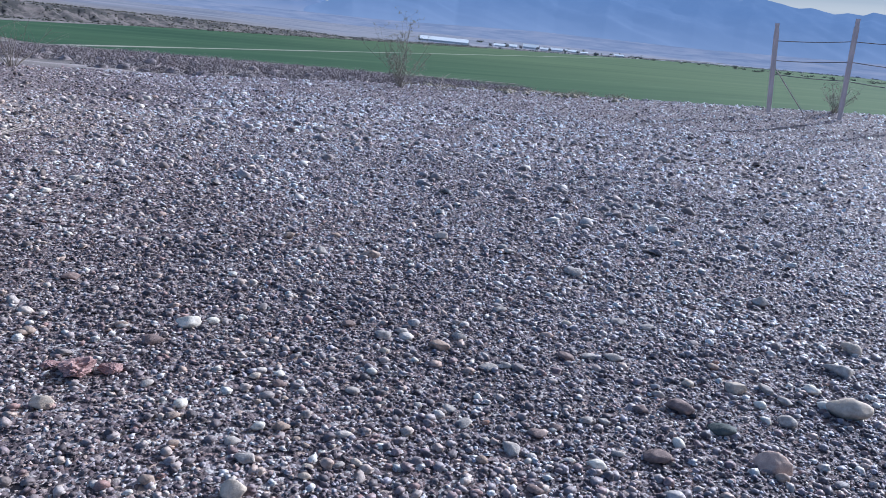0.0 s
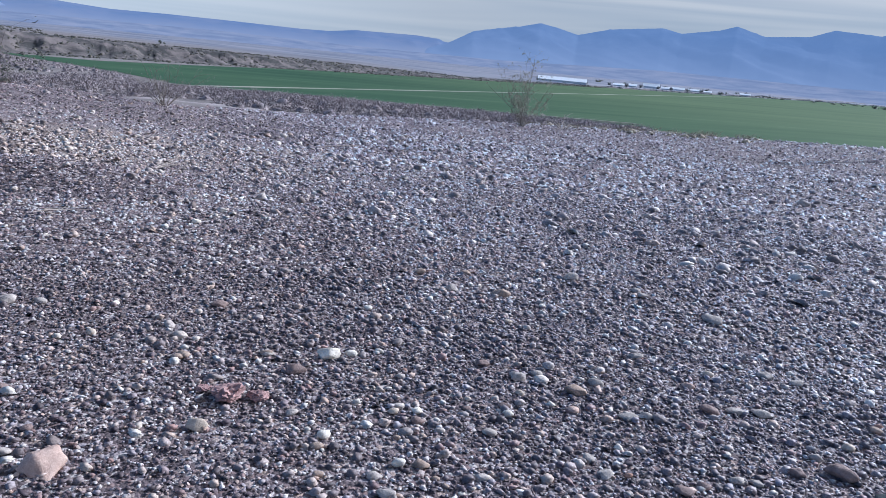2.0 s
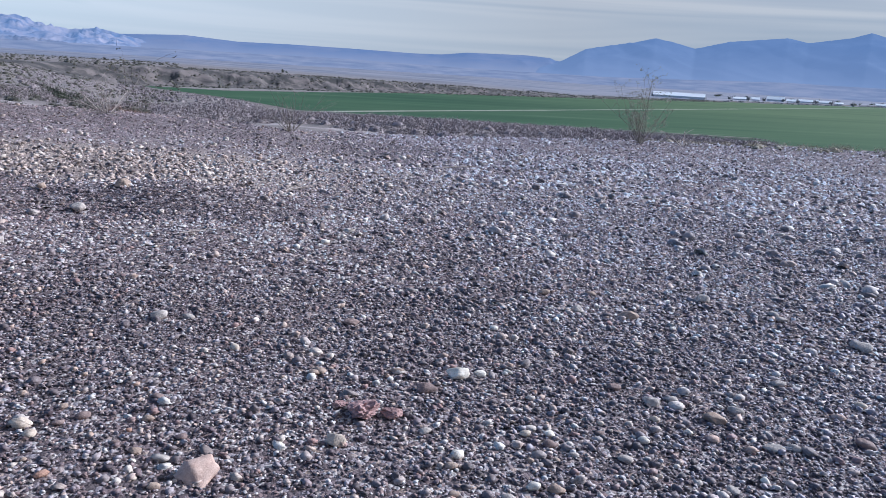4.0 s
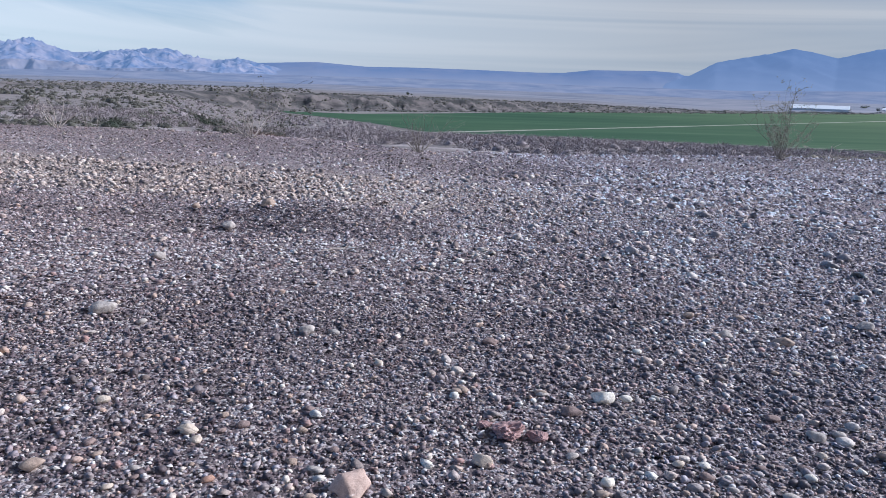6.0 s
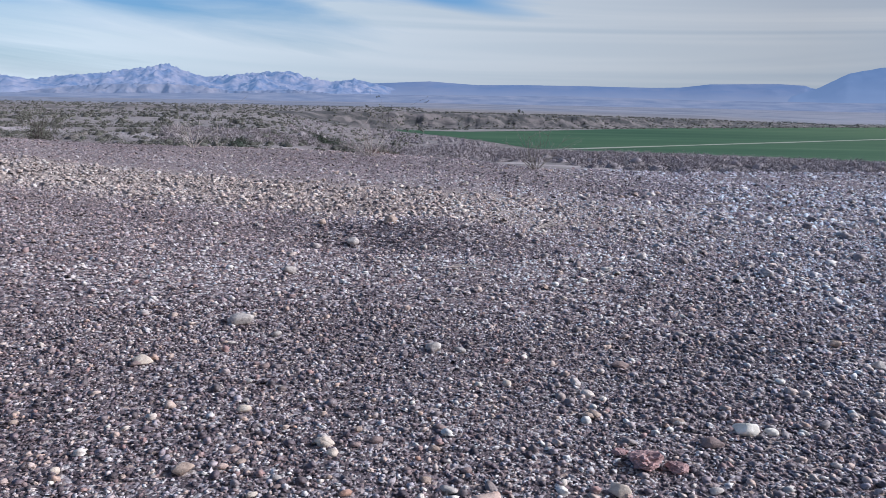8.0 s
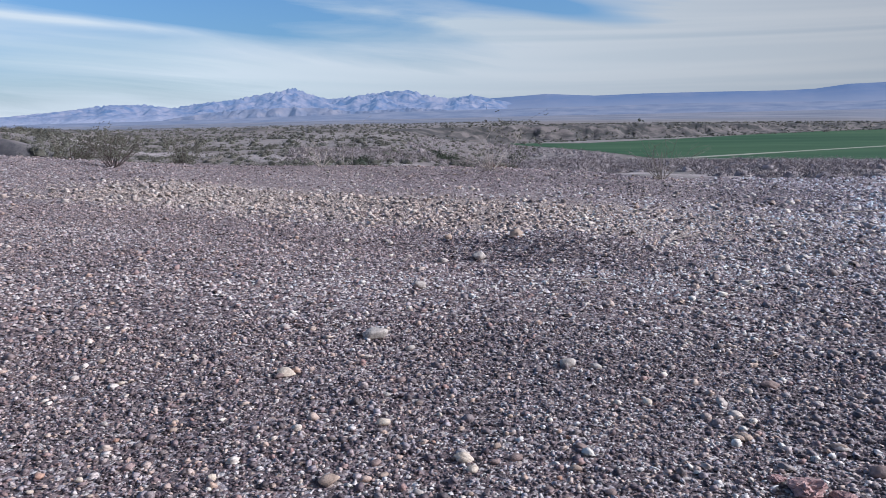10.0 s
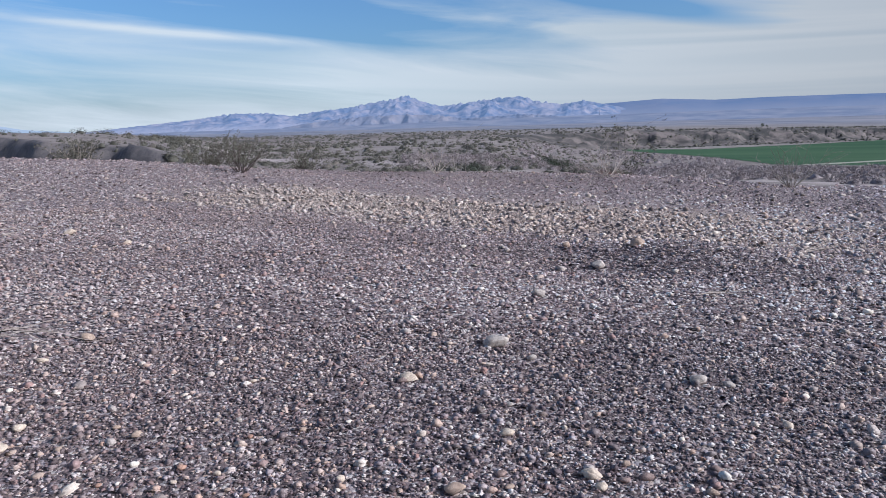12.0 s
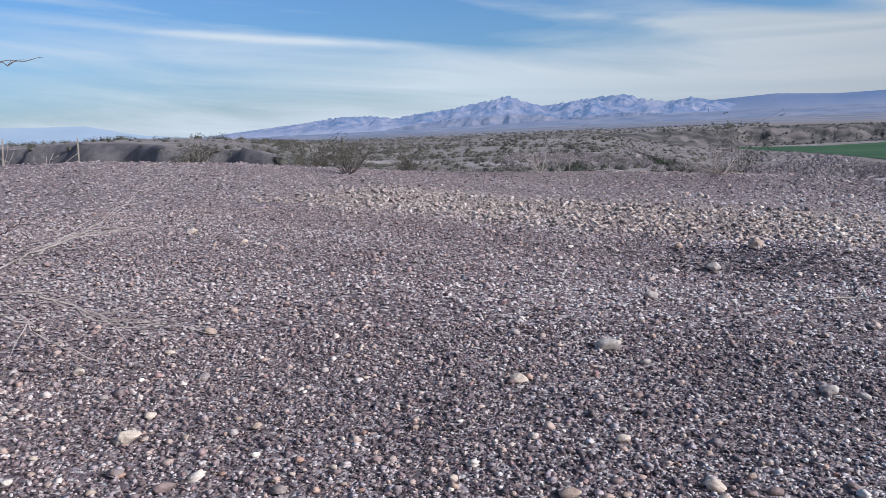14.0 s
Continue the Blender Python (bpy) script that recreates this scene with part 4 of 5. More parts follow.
PALE_BARK = plain_noise_material("bleached_wood", (0.34, 0.28, 0.24), (0.50, 0.43, 0.37), 9.0, 0.85)
TREE_BARK = plain_noise_material("sun_greyed_bark", (0.24, 0.20, 0.175), (0.40, 0.345, 0.305), 9.0, 0.9)
DARK_BARK = plain_noise_material("dark_bark", (0.07, 0.055, 0.05), (0.13, 0.10, 0.09), 9.0, 0.9)


def leaf_material(name, tones):
    mat, nt, bsdf = surface(name, 0.7)
    geo = node(nt, "ShaderNodeNewGeometry")
    whole = ramp(nt, fbm(nt, geo.outputs["Position"], 0.7, 2.0, 0.5), ((0.35, 0.0), (0.65, 1.0)))
    rnd = maths(nt, "ADD", maths(nt, "MULTIPLY", geo.outputs["Random Per Island"], 0.45), maths(nt, "MULTIPLY", node_value(nt, whole), 0.55))
    tuft = fbm(nt, geo.outputs["Position"], 5.0, 3.0, 0.65)
    rnd = maths(nt, "ADD", rnd, maths(nt, "MULTIPLY", maths(nt, "SUBTRACT", tuft, 0.5), 1.1), True)
    wire(nt, (ramp(nt, rnd, tones), bsdf.inputs["Base Color"]))
    bump(nt, bsdf, tuft, 0.6, 0.10)
    return mat


OLIVE_LEAF = leaf_material("creosote_leaf", ((0.0, (0.058, 0.054, 0.042)), (0.6, (0.092, 0.086, 0.066)), (1.0, (0.150, 0.138, 0.104))))
GREEN_LEAF = leaf_material("mesquite_leaf", ((0.0, (0.030, 0.038, 0.027)), (0.6, (0.052, 0.062, 0.040)), (1.0, (0.092, 0.100, 0.062))))
DRY_LEAF = leaf_material("dry_scrub_leaf", ((0.0, (0.165, 0.138, 0.137)), (0.5, (0.265, 0.223, 0.220)), (1.0, (0.37, 0.315, 0.305))))
STRAW_LEAF = leaf_material("straw", ((0.0, (0.20, 0.165, 0.11)), (0.5, (0.32, 0.27, 0.19)), (1.0, (0.46, 0.40, 0.30))))
GREY_LEAF = leaf_material("dusty_creosote_leaf", ((0.0, (0.14, 0.135, 0.095)), (0.6, (0.21, 0.20, 0.14)), (1.0, (0.30, 0.28, 0.20))))
FLATS_LEAF = leaf_material("dry_flats_brush", ((0.0, (0.100, 0.088, 0.076)), (0.5, (0.160, 0.138, 0.118)), (1.0, (0.25, 0.215, 0.18))))
# leaf colour lifted to blue-grey: the haze over far trees is painted in
HAZY_LEAF = leaf_material("hazed_tree_leaf", ((0.0, (0.085, 0.095, 0.100)), (0.6, (0.120, 0.130, 0.132)), (1.0, (0.165, 0.172, 0.165))))
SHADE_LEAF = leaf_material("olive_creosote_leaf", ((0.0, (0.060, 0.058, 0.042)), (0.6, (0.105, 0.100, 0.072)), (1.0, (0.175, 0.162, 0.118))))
RUST_LEAF = leaf_material("rusty_scrub_leaf", ((0.0, (0.13, 0.075, 0.06)), (0.5, (0.22, 0.135, 0.11)), (1.0, (0.32, 0.22, 0.18))))


def tube(verts, faces, pts, r0, r1, sides=4):
    """Append a tapering twig along pts."""
    start = len(verts)
    n = len(pts)
    for i, p in enumerate(pts):
        d = (pts[min(i + 1, n - 1)] - pts[max(i - 1, 0)]).normalized()
        u = d.orthogonal().normalized()
        w = d.cross(u)
        r = r0 + (r1 - r0) * i / (n - 1)
        for k in range(sides):
            a = 2 * math.pi * k / sides
            verts.append(p + (u * math.cos(a) + w * math.sin(a)) * r)
    for i in range(n - 1):
        for k in range(sides):
            a, b = start + i * sides + k, start + i * sides + (k + 1) % sides
            faces.append((a, b, b + sides, a + sides))


def twig_line(rnd, start, heading_v, length, bend, n=6):
    pts, p, d = [start.copy()], start.copy(), heading_v.normalized()
    for _ in range(n - 1):
        d = (d + Vector((rnd.gauss(0, bend), rnd.gauss(0, bend), rnd.gauss(0, bend * 0.6)))).normalized()
        p = p + d * (length / (n - 1))
        pts.append(p.copy())
    return pts


def listed_mesh(name, verts, faces, mat, parent, label=""):
    me = bpy.data.meshes.new(name)
    me.from_pydata(verts, [], faces)
    me.materials.append(mat)
    ob = new(name, me)
    ob.parent = parent
    return tagged(ob, label)


def shrub(name, label, px, py, height, spread, stems, leaves, bark, leaf, seed, thick=0.012, upright=0.55, leaf_size=0.03, z=None):
    """A many-stemmed desert shrub: stems fan from one root, fork into twigs and carry small leaves."""
    rnd = random.Random(seed)
    base = new(name)
    base.location = (px, py, float(land_z(px, py)) - 0.02 if z is None else z)
    lv, lf, tips = [], [], []
    for _ in range(stems):
        sv, sf = [], []
        a = rnd.uniform(0, 6.283)
        out = rnd.uniform(0.15, 1.0)
        d = Vector((math.cos(a) * out * spread, math.sin(a) * out * spread, height * rnd.uniform(upright, 1.0)))
        pts = twig_line(rnd, Vector((math.cos(a), math.sin(a), 0)) * rnd.uniform(0, 0.06), d, d.length, 0.16)
        tube(sv, sf, pts, thick * rnd.uniform(0.6, 1.0), thick * 0.3)
        tips += pts[3:]
        for _ in range(4):
            q = pts[rnd.randint(2, 5)]
            e = Vector((rnd.gauss(0, 1), rnd.gauss(0, 1), rnd.uniform(0.1, 1.2)))
            sub = twig_line(rnd, q, e, d.length * rnd.uniform(0.18, 0.42), 0.25, 4)
            tube(sv, sf, sub, thick * 0.35, thick * 0.14, 3)
            tips += sub[1:]
        listed_mesh("stem", sv, sf, bark, base)
    for _ in range(leaves):
        q = rnd.choice(tips) + Vector((rnd.gauss(0, 1), rnd.gauss(0, 1), rnd.gauss(0, 1))) * leaf_size * 1.6
        u = Vector((rnd.gauss(0, 1), rnd.gauss(0, 1), rnd.gauss(0, 1))).normalized() * leaf_size
        w = u.orthogonal() * rnd.uniform(0.35, 0.7)
        k = len(lv)
        lv += [q - u, q + w, q + u, q - w]
        lf.append((k, k + 1, k + 2, k + 3))
    if leaves:
        listed_mesh("foliage", lv, lf, leaf, base)
    return tagged(base, label, "shrub")


def at(az, r, stand=(0, 0)):
    """A place r metres off in a heading, from where one stands."""
    v = heading(az, r)
    return v.x + stand[0], v.y + stand[1]


START, MIDDLE, LATE, END = (0.24, -0.09), (0.0, 0.0), (-0.24, 0.05), (-0.30, 0.05)


shrub("creosote_bush", "tall sparse creosote bush with thin grey stems", *at(-26.5, 19.4, START), 1.75, 0.72, 28, 2800, BARK, GREY_LEAF, 1, 0.0075, 0.30, 0.016)
shrub("dead_branch", "bleached dead branch sprawling beside the creosote", *at(-29.6, 19.4, START), 0.42, 0.80, 9, 0, PALE_BARK, None, 2, 0.022, 0.2)
shrub("dry_shrub", "leafless dry shrub with pale upright twigs", *at(-1.2, 15.1), 0.85, 0.70, 24, 90, BARK, DRY_LEAF, 3, 0.008, 0.35, 0.009)
shrub("dead_shrub", "dead shrub with arching bleached branches", *at(10.4, 14.7, LATE), 0.62, 0.85, 26, 60, PALE_BARK, DRY_LEAF, 4, 0.009, 0.25, 0.009)
shrub("creosote_bush", "low creosote bush with a bare leaning stem", *at(37.6, 13.9, END), 0.66, 0.50, 30, 1500, DARK_BARK, SHADE_LEAF, 5, 0.009, 0.5, 0.014)
shrub("creosote_bush", "dense olive creosote bush on the terrace edge", *at(33.1, 18.3, LATE), 0.98, 0.55, 26, 1900, DARK_BARK, SHADE_LEAF, 6, 0.010, 0.5, 0.017)
shrub("creosote_bush", "olive creosote bush behind the gravel edge", *at(40.5, 17.2, LATE), 0.80, 0.60, 26, 1700, DARK_BARK, SHADE_LEAF, 7, 0.010, 0.5, 0.016)
shrub("creosote_bush", "dark creosote bush on the rim of the terrace", *at(48.5, 17.0, END), 0.72, 0.45, 26, 1900, BARK, OLIVE_LEAF, 8, 0.010, 0.5, 0.017)
shrub("dry_shrub", "bare shrub with a few bleached leaning twigs", *at(23.3, 15.0, LATE), 0.55, 0.45, 9, 0, PALE_BARK, None, 9, 0.011, 0.5)
shrub("dry_shrub", "thin dry stalks with tufted tips", *at(10.0, 22.0), 2.1, 0.30, 3, 150, DARK_BARK, OLIVE_LEAF, 10, 0.008, 0.9, 0.040)
shrub("dry_shrub", "single thin leaning dry stalk", *at(21.2, 20.8, LATE), 1.60, 0.45, 3, 25, BARK, DRY_LEAF, 12, 0.014, 0.9, 0.02)
shrub("dry_shrub", "bare upright twigs beside the fence end", *at(61.4, 19.4, END), 1.15, 0.35, 4, 0, PALE_BARK, None, 13, 0.012, 0.7)
shrub("dry_shrub", "bare upright twigs beside the fence end", *at(58.6, 19.4, END), 1.15, 0.30, 3, 0, PALE_BARK, None, 14, 0.012, 0.7)
shrub("creosote_bush", "small dark bush at the foot of the fence post", *at(-57.0, 21.6, START), 0.75, 0.40, 22, 900, BARK, GREY_LEAF, 15, 0.008, 0.5, 0.016)


def sprawling_dead_tree():
    """The dead tree at the edge of the view, its bleached limbs reaching low over the gravel."""
    base = new("dead_tree")
    gz = float(land_z(-4.35, 1.55))
    base.location = (-4.35, 1.55, gz)
    rnd = random.Random(77)
    limbs = {
        "trunk": ((-4.35, 1.55, gz - 0.03), (-4.30, 1.62, 0.62), (-4.22, 1.72, 0.86), (-4.25, 1.80, 1.25), (-4.28, 1.92, 1.62)),
        "low_limb": ((-4.22, 1.72, 0.86), (-4.02, 1.88, 0.87), (-3.94, 2.07, 0.96), (-3.88, 2.25, 1.02), (-3.84, 2.42, 1.06), (-3.80, 2.67, 1.06)),
        "upper_limb": ((-4.28, 1.92, 1.62), (-4.20, 2.05, 1.82), (-4.09, 2.23, 1.92), (-4.04, 2.32, 1.93)),
        "ground_limb": ((-4.30, 1.62, 0.62), (-3.76, 1.75, 0.88), (-3.54, 1.92, 0.86), (-3.41, 2.01, 0.77), (-3.26, 2.11, 0.68), (-3.17, 2.30, 0.65)),
        "drooping_limb": ((-4.30, 1.62, 0.62), (-3.48, 1.60, 0.84), (-3.38, 1.74, 0.80), (-3.25, 1.78, 0.71), (-3.18, 1.86, 0.64)),
        "side_limb": ((-3.94, 2.07, 0.96), (-3.97, 2.42, 1.01), (-4.01, 2.72, 1.02), (-4.02, 2.90, 0.99)),
        "dark_limb": ((-4.25, 1.80, 1.20), (-4.42, 2.05, 1.06), (-4.52, 2.34, 1.05), (-4.44, 2.38, 1.08), (-4.36, 2.42, 1.12)),
        "rising_limb": ((-3.94, 2.07, 0.96), (-4.02, 2.20, 0.93), (-4.11, 2.44, 1.02), (-4.17, 2.72, 1.05), (-4.22, 3.00, 1.19), (-4.23, 3.14, 1.26)),
        "trailing_limb": ((-3.54, 1.92, 0.86), (-3.44, 2.10, 0.75), (-3.29, 2.15, 0.68), (-3.31, 2.29, 0.65), (-3.28, 2.40, 0.63)),
    }
    for limb, line in limbs.items():
        v, f = [], []
        pts = [Vector(p) - base.location for p in line]
        fine = []
        for a, b in zip(pts, pts[1:]):
            for k in range(4):
                fine.append(a.lerp(b, k / 4) + Vector((rnd.gauss(0, 1), rnd.gauss(0, 1), rnd.gauss(0, 1))) * 0.008)
        fine.append(pts[-1])
        big = limb == "trunk"
        tube(v, f, fine, 0.030 if big else 0.007, 0.012 if big else 0.0020, 5)
        for q in fine[5:]:
            if rnd.random() < 0.45:
                continue
            e = (fine[-1] - fine[3]).normalized() + Vector((rnd.gauss(0, 0.7), rnd.gauss(0, 0.7), rnd.gauss(-0.05, 0.25)))
            sub = twig_line(rnd, q, e, rnd.uniform(0.05, 0.12) if limb in ("upper_limb", "dark_limb") else rnd.uniform(0.14, 0.46), 0.22, 7)
            tube(v, f, sub, 0.0028, 0.0010, 3)
        listed_mesh(limb, v, f, DARK_BARK if limb in ("trunk", "upper_limb", "dark_limb") else TREE_BARK, base)
    tagged(base, "dead desert tree with bleached twigs reaching over gravel", "tree")


sprawling_dead_tree()

def fallen_stick(px, py, length, turn, seed, label="bleached stick lying on the stones"):
    """A dry stick with a side twig, lying on the gravel."""
    base = new("stick")
    base.matrix_world = pose(px, py, float(land_z(px, py)) + 0.02, 0, 0, turn)
    rnd = random.Random(seed)
    v, f = [], []
    pts = twig_line(rnd, Vector((-length / 2, 0, 0)), Vector((1, 0.1, 0.05)), length, 0.10, 7)
    tube(v, f, pts, length * 0.014, length * 0.006, 5)
    tube(v, f, twig_line(rnd, pts[3], Vector((0.7, rnd.choice((-0.7, 0.7)), 0.15)), length * 0.35, 0.15, 4), length * 0.007, length * 0.003, 4)
    listed_mesh("stem", v, f, PALE_BARK, base)
    tagged(base, label, "stick")


fallen_stick(2.75, 11.0, 0.75, 8, 4)
fallen_stick(0.35, 8.00, 0.35, 20, 30, "thin dry straw-coloured twig on dark gravel")
fallen_stick(-0.96, 5.69, 0.30, -15, 31, "thin dry straw-coloured twig on dark gravel")
fallen_stick(-0.38, 5.86, 0.35, 12, 32, "thin dry straw-coloured twig on dark gravel")
fallen_stick(-0.44, 5.81, 0.40, 35, 33, "thin dry straw-coloured twig on dark gravel")
fallen_stick(0.36, 7.84, 0.45, 25, 34, "thin dry straw-coloured twig on dark gravel")
fallen_stick(0.63, 5.72, 0.30, 5, 35, "thin dry straw-coloured twig on dark gravel")
fallen_stick(0.35, 7.88, 0.40, 30, 36, "thin dry straw-coloured twig on dark gravel")

def clumps(name, label, spots, mat, seed, blades=110, leaf=0.13, thin=0.35):
    """Low bushes seen far off: each a loose mound of small leafy facets with an uneven top."""
    r = np.random.RandomState(seed)
    spots = np.asarray(spots)
    n = len(spots)
    th, ph = r.uniform(0, 6.283, (n, blades)), np.arccos(r.uniform(0.0, 1.0, (n, blades)))
    lump = 0.62 + 0.38 * r.rand(n, blades) ** 0.6 + 0.18 * np.sin(th * 3 + r.uniform(0, 6, (n, 1)))
    w, h = spots[:, 2:3] / 2, spots[:, 3:4]
    cx = spots[:, :1] + np.cos(th) * np.sin(ph) * w * lump
    cy = spots[:, 1:2] + np.sin(th) * np.sin(ph) * w * lump
    cz = land_z(spots[:, 0], spots[:, 1])[:, None] + np.cos(ph) * h * lump
    c = np.stack([cx, cy, cz], -1)[:, :, None]
    size = leaf * (0.7 + 0.6 * r.rand(n, blades))[..., None, None] * np.sqrt(w * h)[..., None, None]
    # thin twigs spring outward from the mound
    out = np.stack([np.cos(th) * np.sin(ph), np.sin(th) * np.sin(ph), np.cos(ph) + 0.15], -1) + r.normal(0, 0.9, (n, blades, 3))
    out = out / np.linalg.norm(out, axis=-1, keepdims=True)
    one = np.cross(out, r.normal(0, 1, (n, blades, 3)))
    one = one / np.linalg.norm(one, axis=-1, keepdims=True)
    c, reach = c[:, :, 0], size[:, :, 0]
    foot = c - out * reach * 1.5
    tri = np.stack([foot + one * reach * thin, foot - one * reach * thin, c + out * reach * 1.1], 2)
    v = tri.reshape(-1, 3)
    f = np.arange(len(v)).reshape(-1, 3)
    # the dense body of twigs: a soft lumpy mound
    sides, rings = 8 if blades > 150 else 5, (0.34, 0.66, 0.90, 0.98)
    ang = np.arange(sides) * 2 * np.pi / sides
    core = [np.zeros((n, 1, 2))] + [np.stack([np.cos(ang + q), np.sin(ang + q)], 1)[None] * q * r.uniform(0.72, 1.05, (n, sides, 1)) for q in rings]
    core = np.concatenate(core, 1) * w[:, :, None] * 0.66
    lift = np.concatenate([[0.74], np.full(sides, 0.70), np.full(sides, 0.50), np.full(sides, 0.24), np.full(sides, -0.15)])[None] * 0.70 * h * r.uniform(0.72, 1.12, (n, 1 + 4 * sides))
    cv = np.concatenate([core + spots[:, None, :2], (lift + land_z(spots[:, 0], spots[:, 1])[:, None])[..., None]], -1)
    tri = []
    for q in range(sides):
        e = (q + 1) % sides
        tri.append((0, 1 + q, 1 + e))
        for m in range(3):
            a, b = 1 + m * sides, 1 + (m + 1) * sides
            tri += [(a + q, b + q, b + e), (a + q, b + e, a + e)]
    cf = (np.array(tri)[None] + (np.arange(n) * (1 + 4 * sides))[:, None, None]).reshape(-1, 3) + len(v)
    soft = np.concatenate([np.zeros(len(f), bool), np.ones(len(cf), bool)])
    ob = mesh_object(name, np.concatenate([v, cv.reshape(-1, 3)]), np.concatenate([f, cf]), mat, soft)
    return tagged(ob, label, "scrub", kind="stuff")


def spread(r, n, az0, az1, r0, r1, w0, w1, tall=0.6, power=1.0):
    az = np.radians(r.uniform(az0, az1, n))
    rad = r0 + (r1 - r0) * r.rand(n) ** power
    w = r.uniform(w0, w1, n)
    return np.stack([-np.sin(az) * rad, np.cos(az) * rad, w, w * tall * r.uniform(0.7, 1.2, n)], 1)


rs = np.random.RandomState(9)
clumps("dry_scrub", "band of grey-mauve dry scrub below the terrace", np.concatenate([
    spread(rs, 620, -36, -4, 48, 112, 0.8, 2.4, 0.34), spread(rs, 330, -5, 9, 60, 112, 0.8, 2.4, 0.34), spread(rs, 330, 6, 26, 80, 114, 0.8, 2.2, 0.34)]), DRY_LEAF, 1, 140, 0.12, 0.32)
clumps("dry_scrub", "grey-mauve dry scrub reaching to the field", np.concatenate([
    spread(rs, 900, -36, 5, 105, 182, 1.3, 3.2, 0.29), spread(rs, 420, 1.5, 10.5, 110, 200, 1.4, 3.0, 0.36), spread(rs, 160, -4, 6, 110, 182, 1.2, 2.6, 0.32), spread(rs, 280, 9.5, 17, 110, 300, 1.2, 2.6, 0.4), spread(rs, 110, -70, -30, 100, 150, 0.8, 1.6, 0.4)]), DRY_LEAF, 8, 60, 0.09, 0.3)
tip_az = rs.uniform(1.0, 11.0, 260)
tip_r = np.interp(tip_az, (-1, 8, 9.5, 11), (200, 288, 312, 330)) - rs.uniform(2, 70, 260)
clumps("dry_scrub", "grey-mauve dry scrub around the tip of the field", np.stack([
    -np.sin(np.radians(tip_az)) * tip_r, np.cos(np.radians(tip_az)) * tip_r, rs.uniform(1.6, 3.6, 260), rs.uniform(0.5, 1.4, 260)], 1), DRY_LEAF, 21, 60, 0.10, 0.35)
clumps("desert_scrub", "dark olive bushes dotting the near flats", spread(rs, 760, 9, 44, 58, 150, 0.7, 2.0, 0.40), OLIVE_LEAF, 2, 80, 0.15, 0.14)
clumps("desert_scrub", "dark olive bushes dotting the desert flats", np.concatenate([
    spread(rs, 2300, 7, 44, 140, 640, 1.2, 3.2, 0.40), spread(rs, 500, 44, 66, 220, 640, 0.8, 1.8, 0.35)]), OLIVE_LEAF, 9, 14, 0.16)
clumps("dry_scrub", "pale dry brush between the olive bushes", spread(rs, 1000, 7, 46, 74, 500, 0.9, 2.2, 0.33), FLATS_LEAF, 7, 26, 0.12)
clumps("rusty_scrub", "reddish dry brush behind the gravel edge", spread(rs, 60, 9, 19, 38, 58, 0.9, 2.0, 0.40), RUST_LEAF, 3, 320, 0.08, 0.16)
clumps("dark_bush", "rounded dark green bushes on the flats", np.concatenate([
    spread(rs, 3, 20.6, 21.6, 70, 73, 1.4, 1.9, 0.5), spread(rs, 9, 13.2, 15.2, 96, 101, 1.8, 2.8, 0.5)]), GREEN_LEAF, 4, 500, 0.05, 0.5)
bx = rs.uniform(-46, 400, 2100)
bo = rs.uniform(-2, 46, 2100)
clumps("bluff_scrub", "dark scrub filling the gullies of the bluff", np.stack([
    bx, 322 + (bx + 48) * 0.675 + bo, rs.uniform(1.1, 3.2, 2100), rs.uniform(0.4, 1.2, 2100)], 1), OLIVE_LEAF, 6, 12, 0.11)
hedge_az = rs.uniform(-63, -18, 420)
hedge_r = 12.0 / np.tan(np.radians(np.interp(hedge_az, (-63, -59, -47, -36, -30, -22), (0.26, 0.26, 0.44, 0.80, 0.95, 1.22)))) * rs.uniform(1.0, 1.06, 420)
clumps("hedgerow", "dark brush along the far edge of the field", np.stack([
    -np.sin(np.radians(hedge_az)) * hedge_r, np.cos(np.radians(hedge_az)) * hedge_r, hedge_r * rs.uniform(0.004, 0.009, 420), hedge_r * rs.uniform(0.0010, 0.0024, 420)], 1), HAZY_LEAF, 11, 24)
clumps("desert_scrub", "dark brush crowding the top of the gully bank", np.concatenate([
    spread(rs, 110, 41, 62, 112, 230, 1.2, 3.0, 0.42), spread(rs, 60, 40, 60, 62, 110, 0.6, 1.5, 0.5)]), OLIVE_LEAF, 14, 90, 0.10, 0.3)
clumps("grass_tufts", "straw-coloured tufts along the rim of the terrace", np.concatenate([
    spread(rs, 70, -44, -27, 20.0, 22.5, 0.2, 0.6, 0.35)]), STRAW_LEAF, 12, 140, 0.12, 0.15)
clumps("far_trees", "line of distant trees along the valley edge", np.concatenate([
    spread(rs, 100, -66, -30, 1150, 1500, 6, 14, 0.35), spread(rs, 120, 44, 70, 500, 800, 3, 6, 0.35)]), GREEN_LEAF, 5, 40)


# ---- valley: tracks, buildings, fence ----
def strip(name, label, a, b, width, z, mat):
    a, b = Vector(a), Vector(b)
    d = (b - a).normalized()
    side = Vector((-d.y, d.x)) * width / 2
    v = []
    for k in range(61):
        q = a.lerp(b, k / 60)
        wob = 1 + 0.2 * math.sin(k * 1.7)
        v += [(q.x + side.x * wob, q.y + side.y * wob, z), (q.x - side.x * wob, q.y - side.y * wob, z)]
    f = [(2 * k, 2 * k + 1, 2 * k + 3, 2 * k + 2) for k in range(60)]
    return tagged(mesh_object(name, v, f, mat), label, "track", kind="structure")


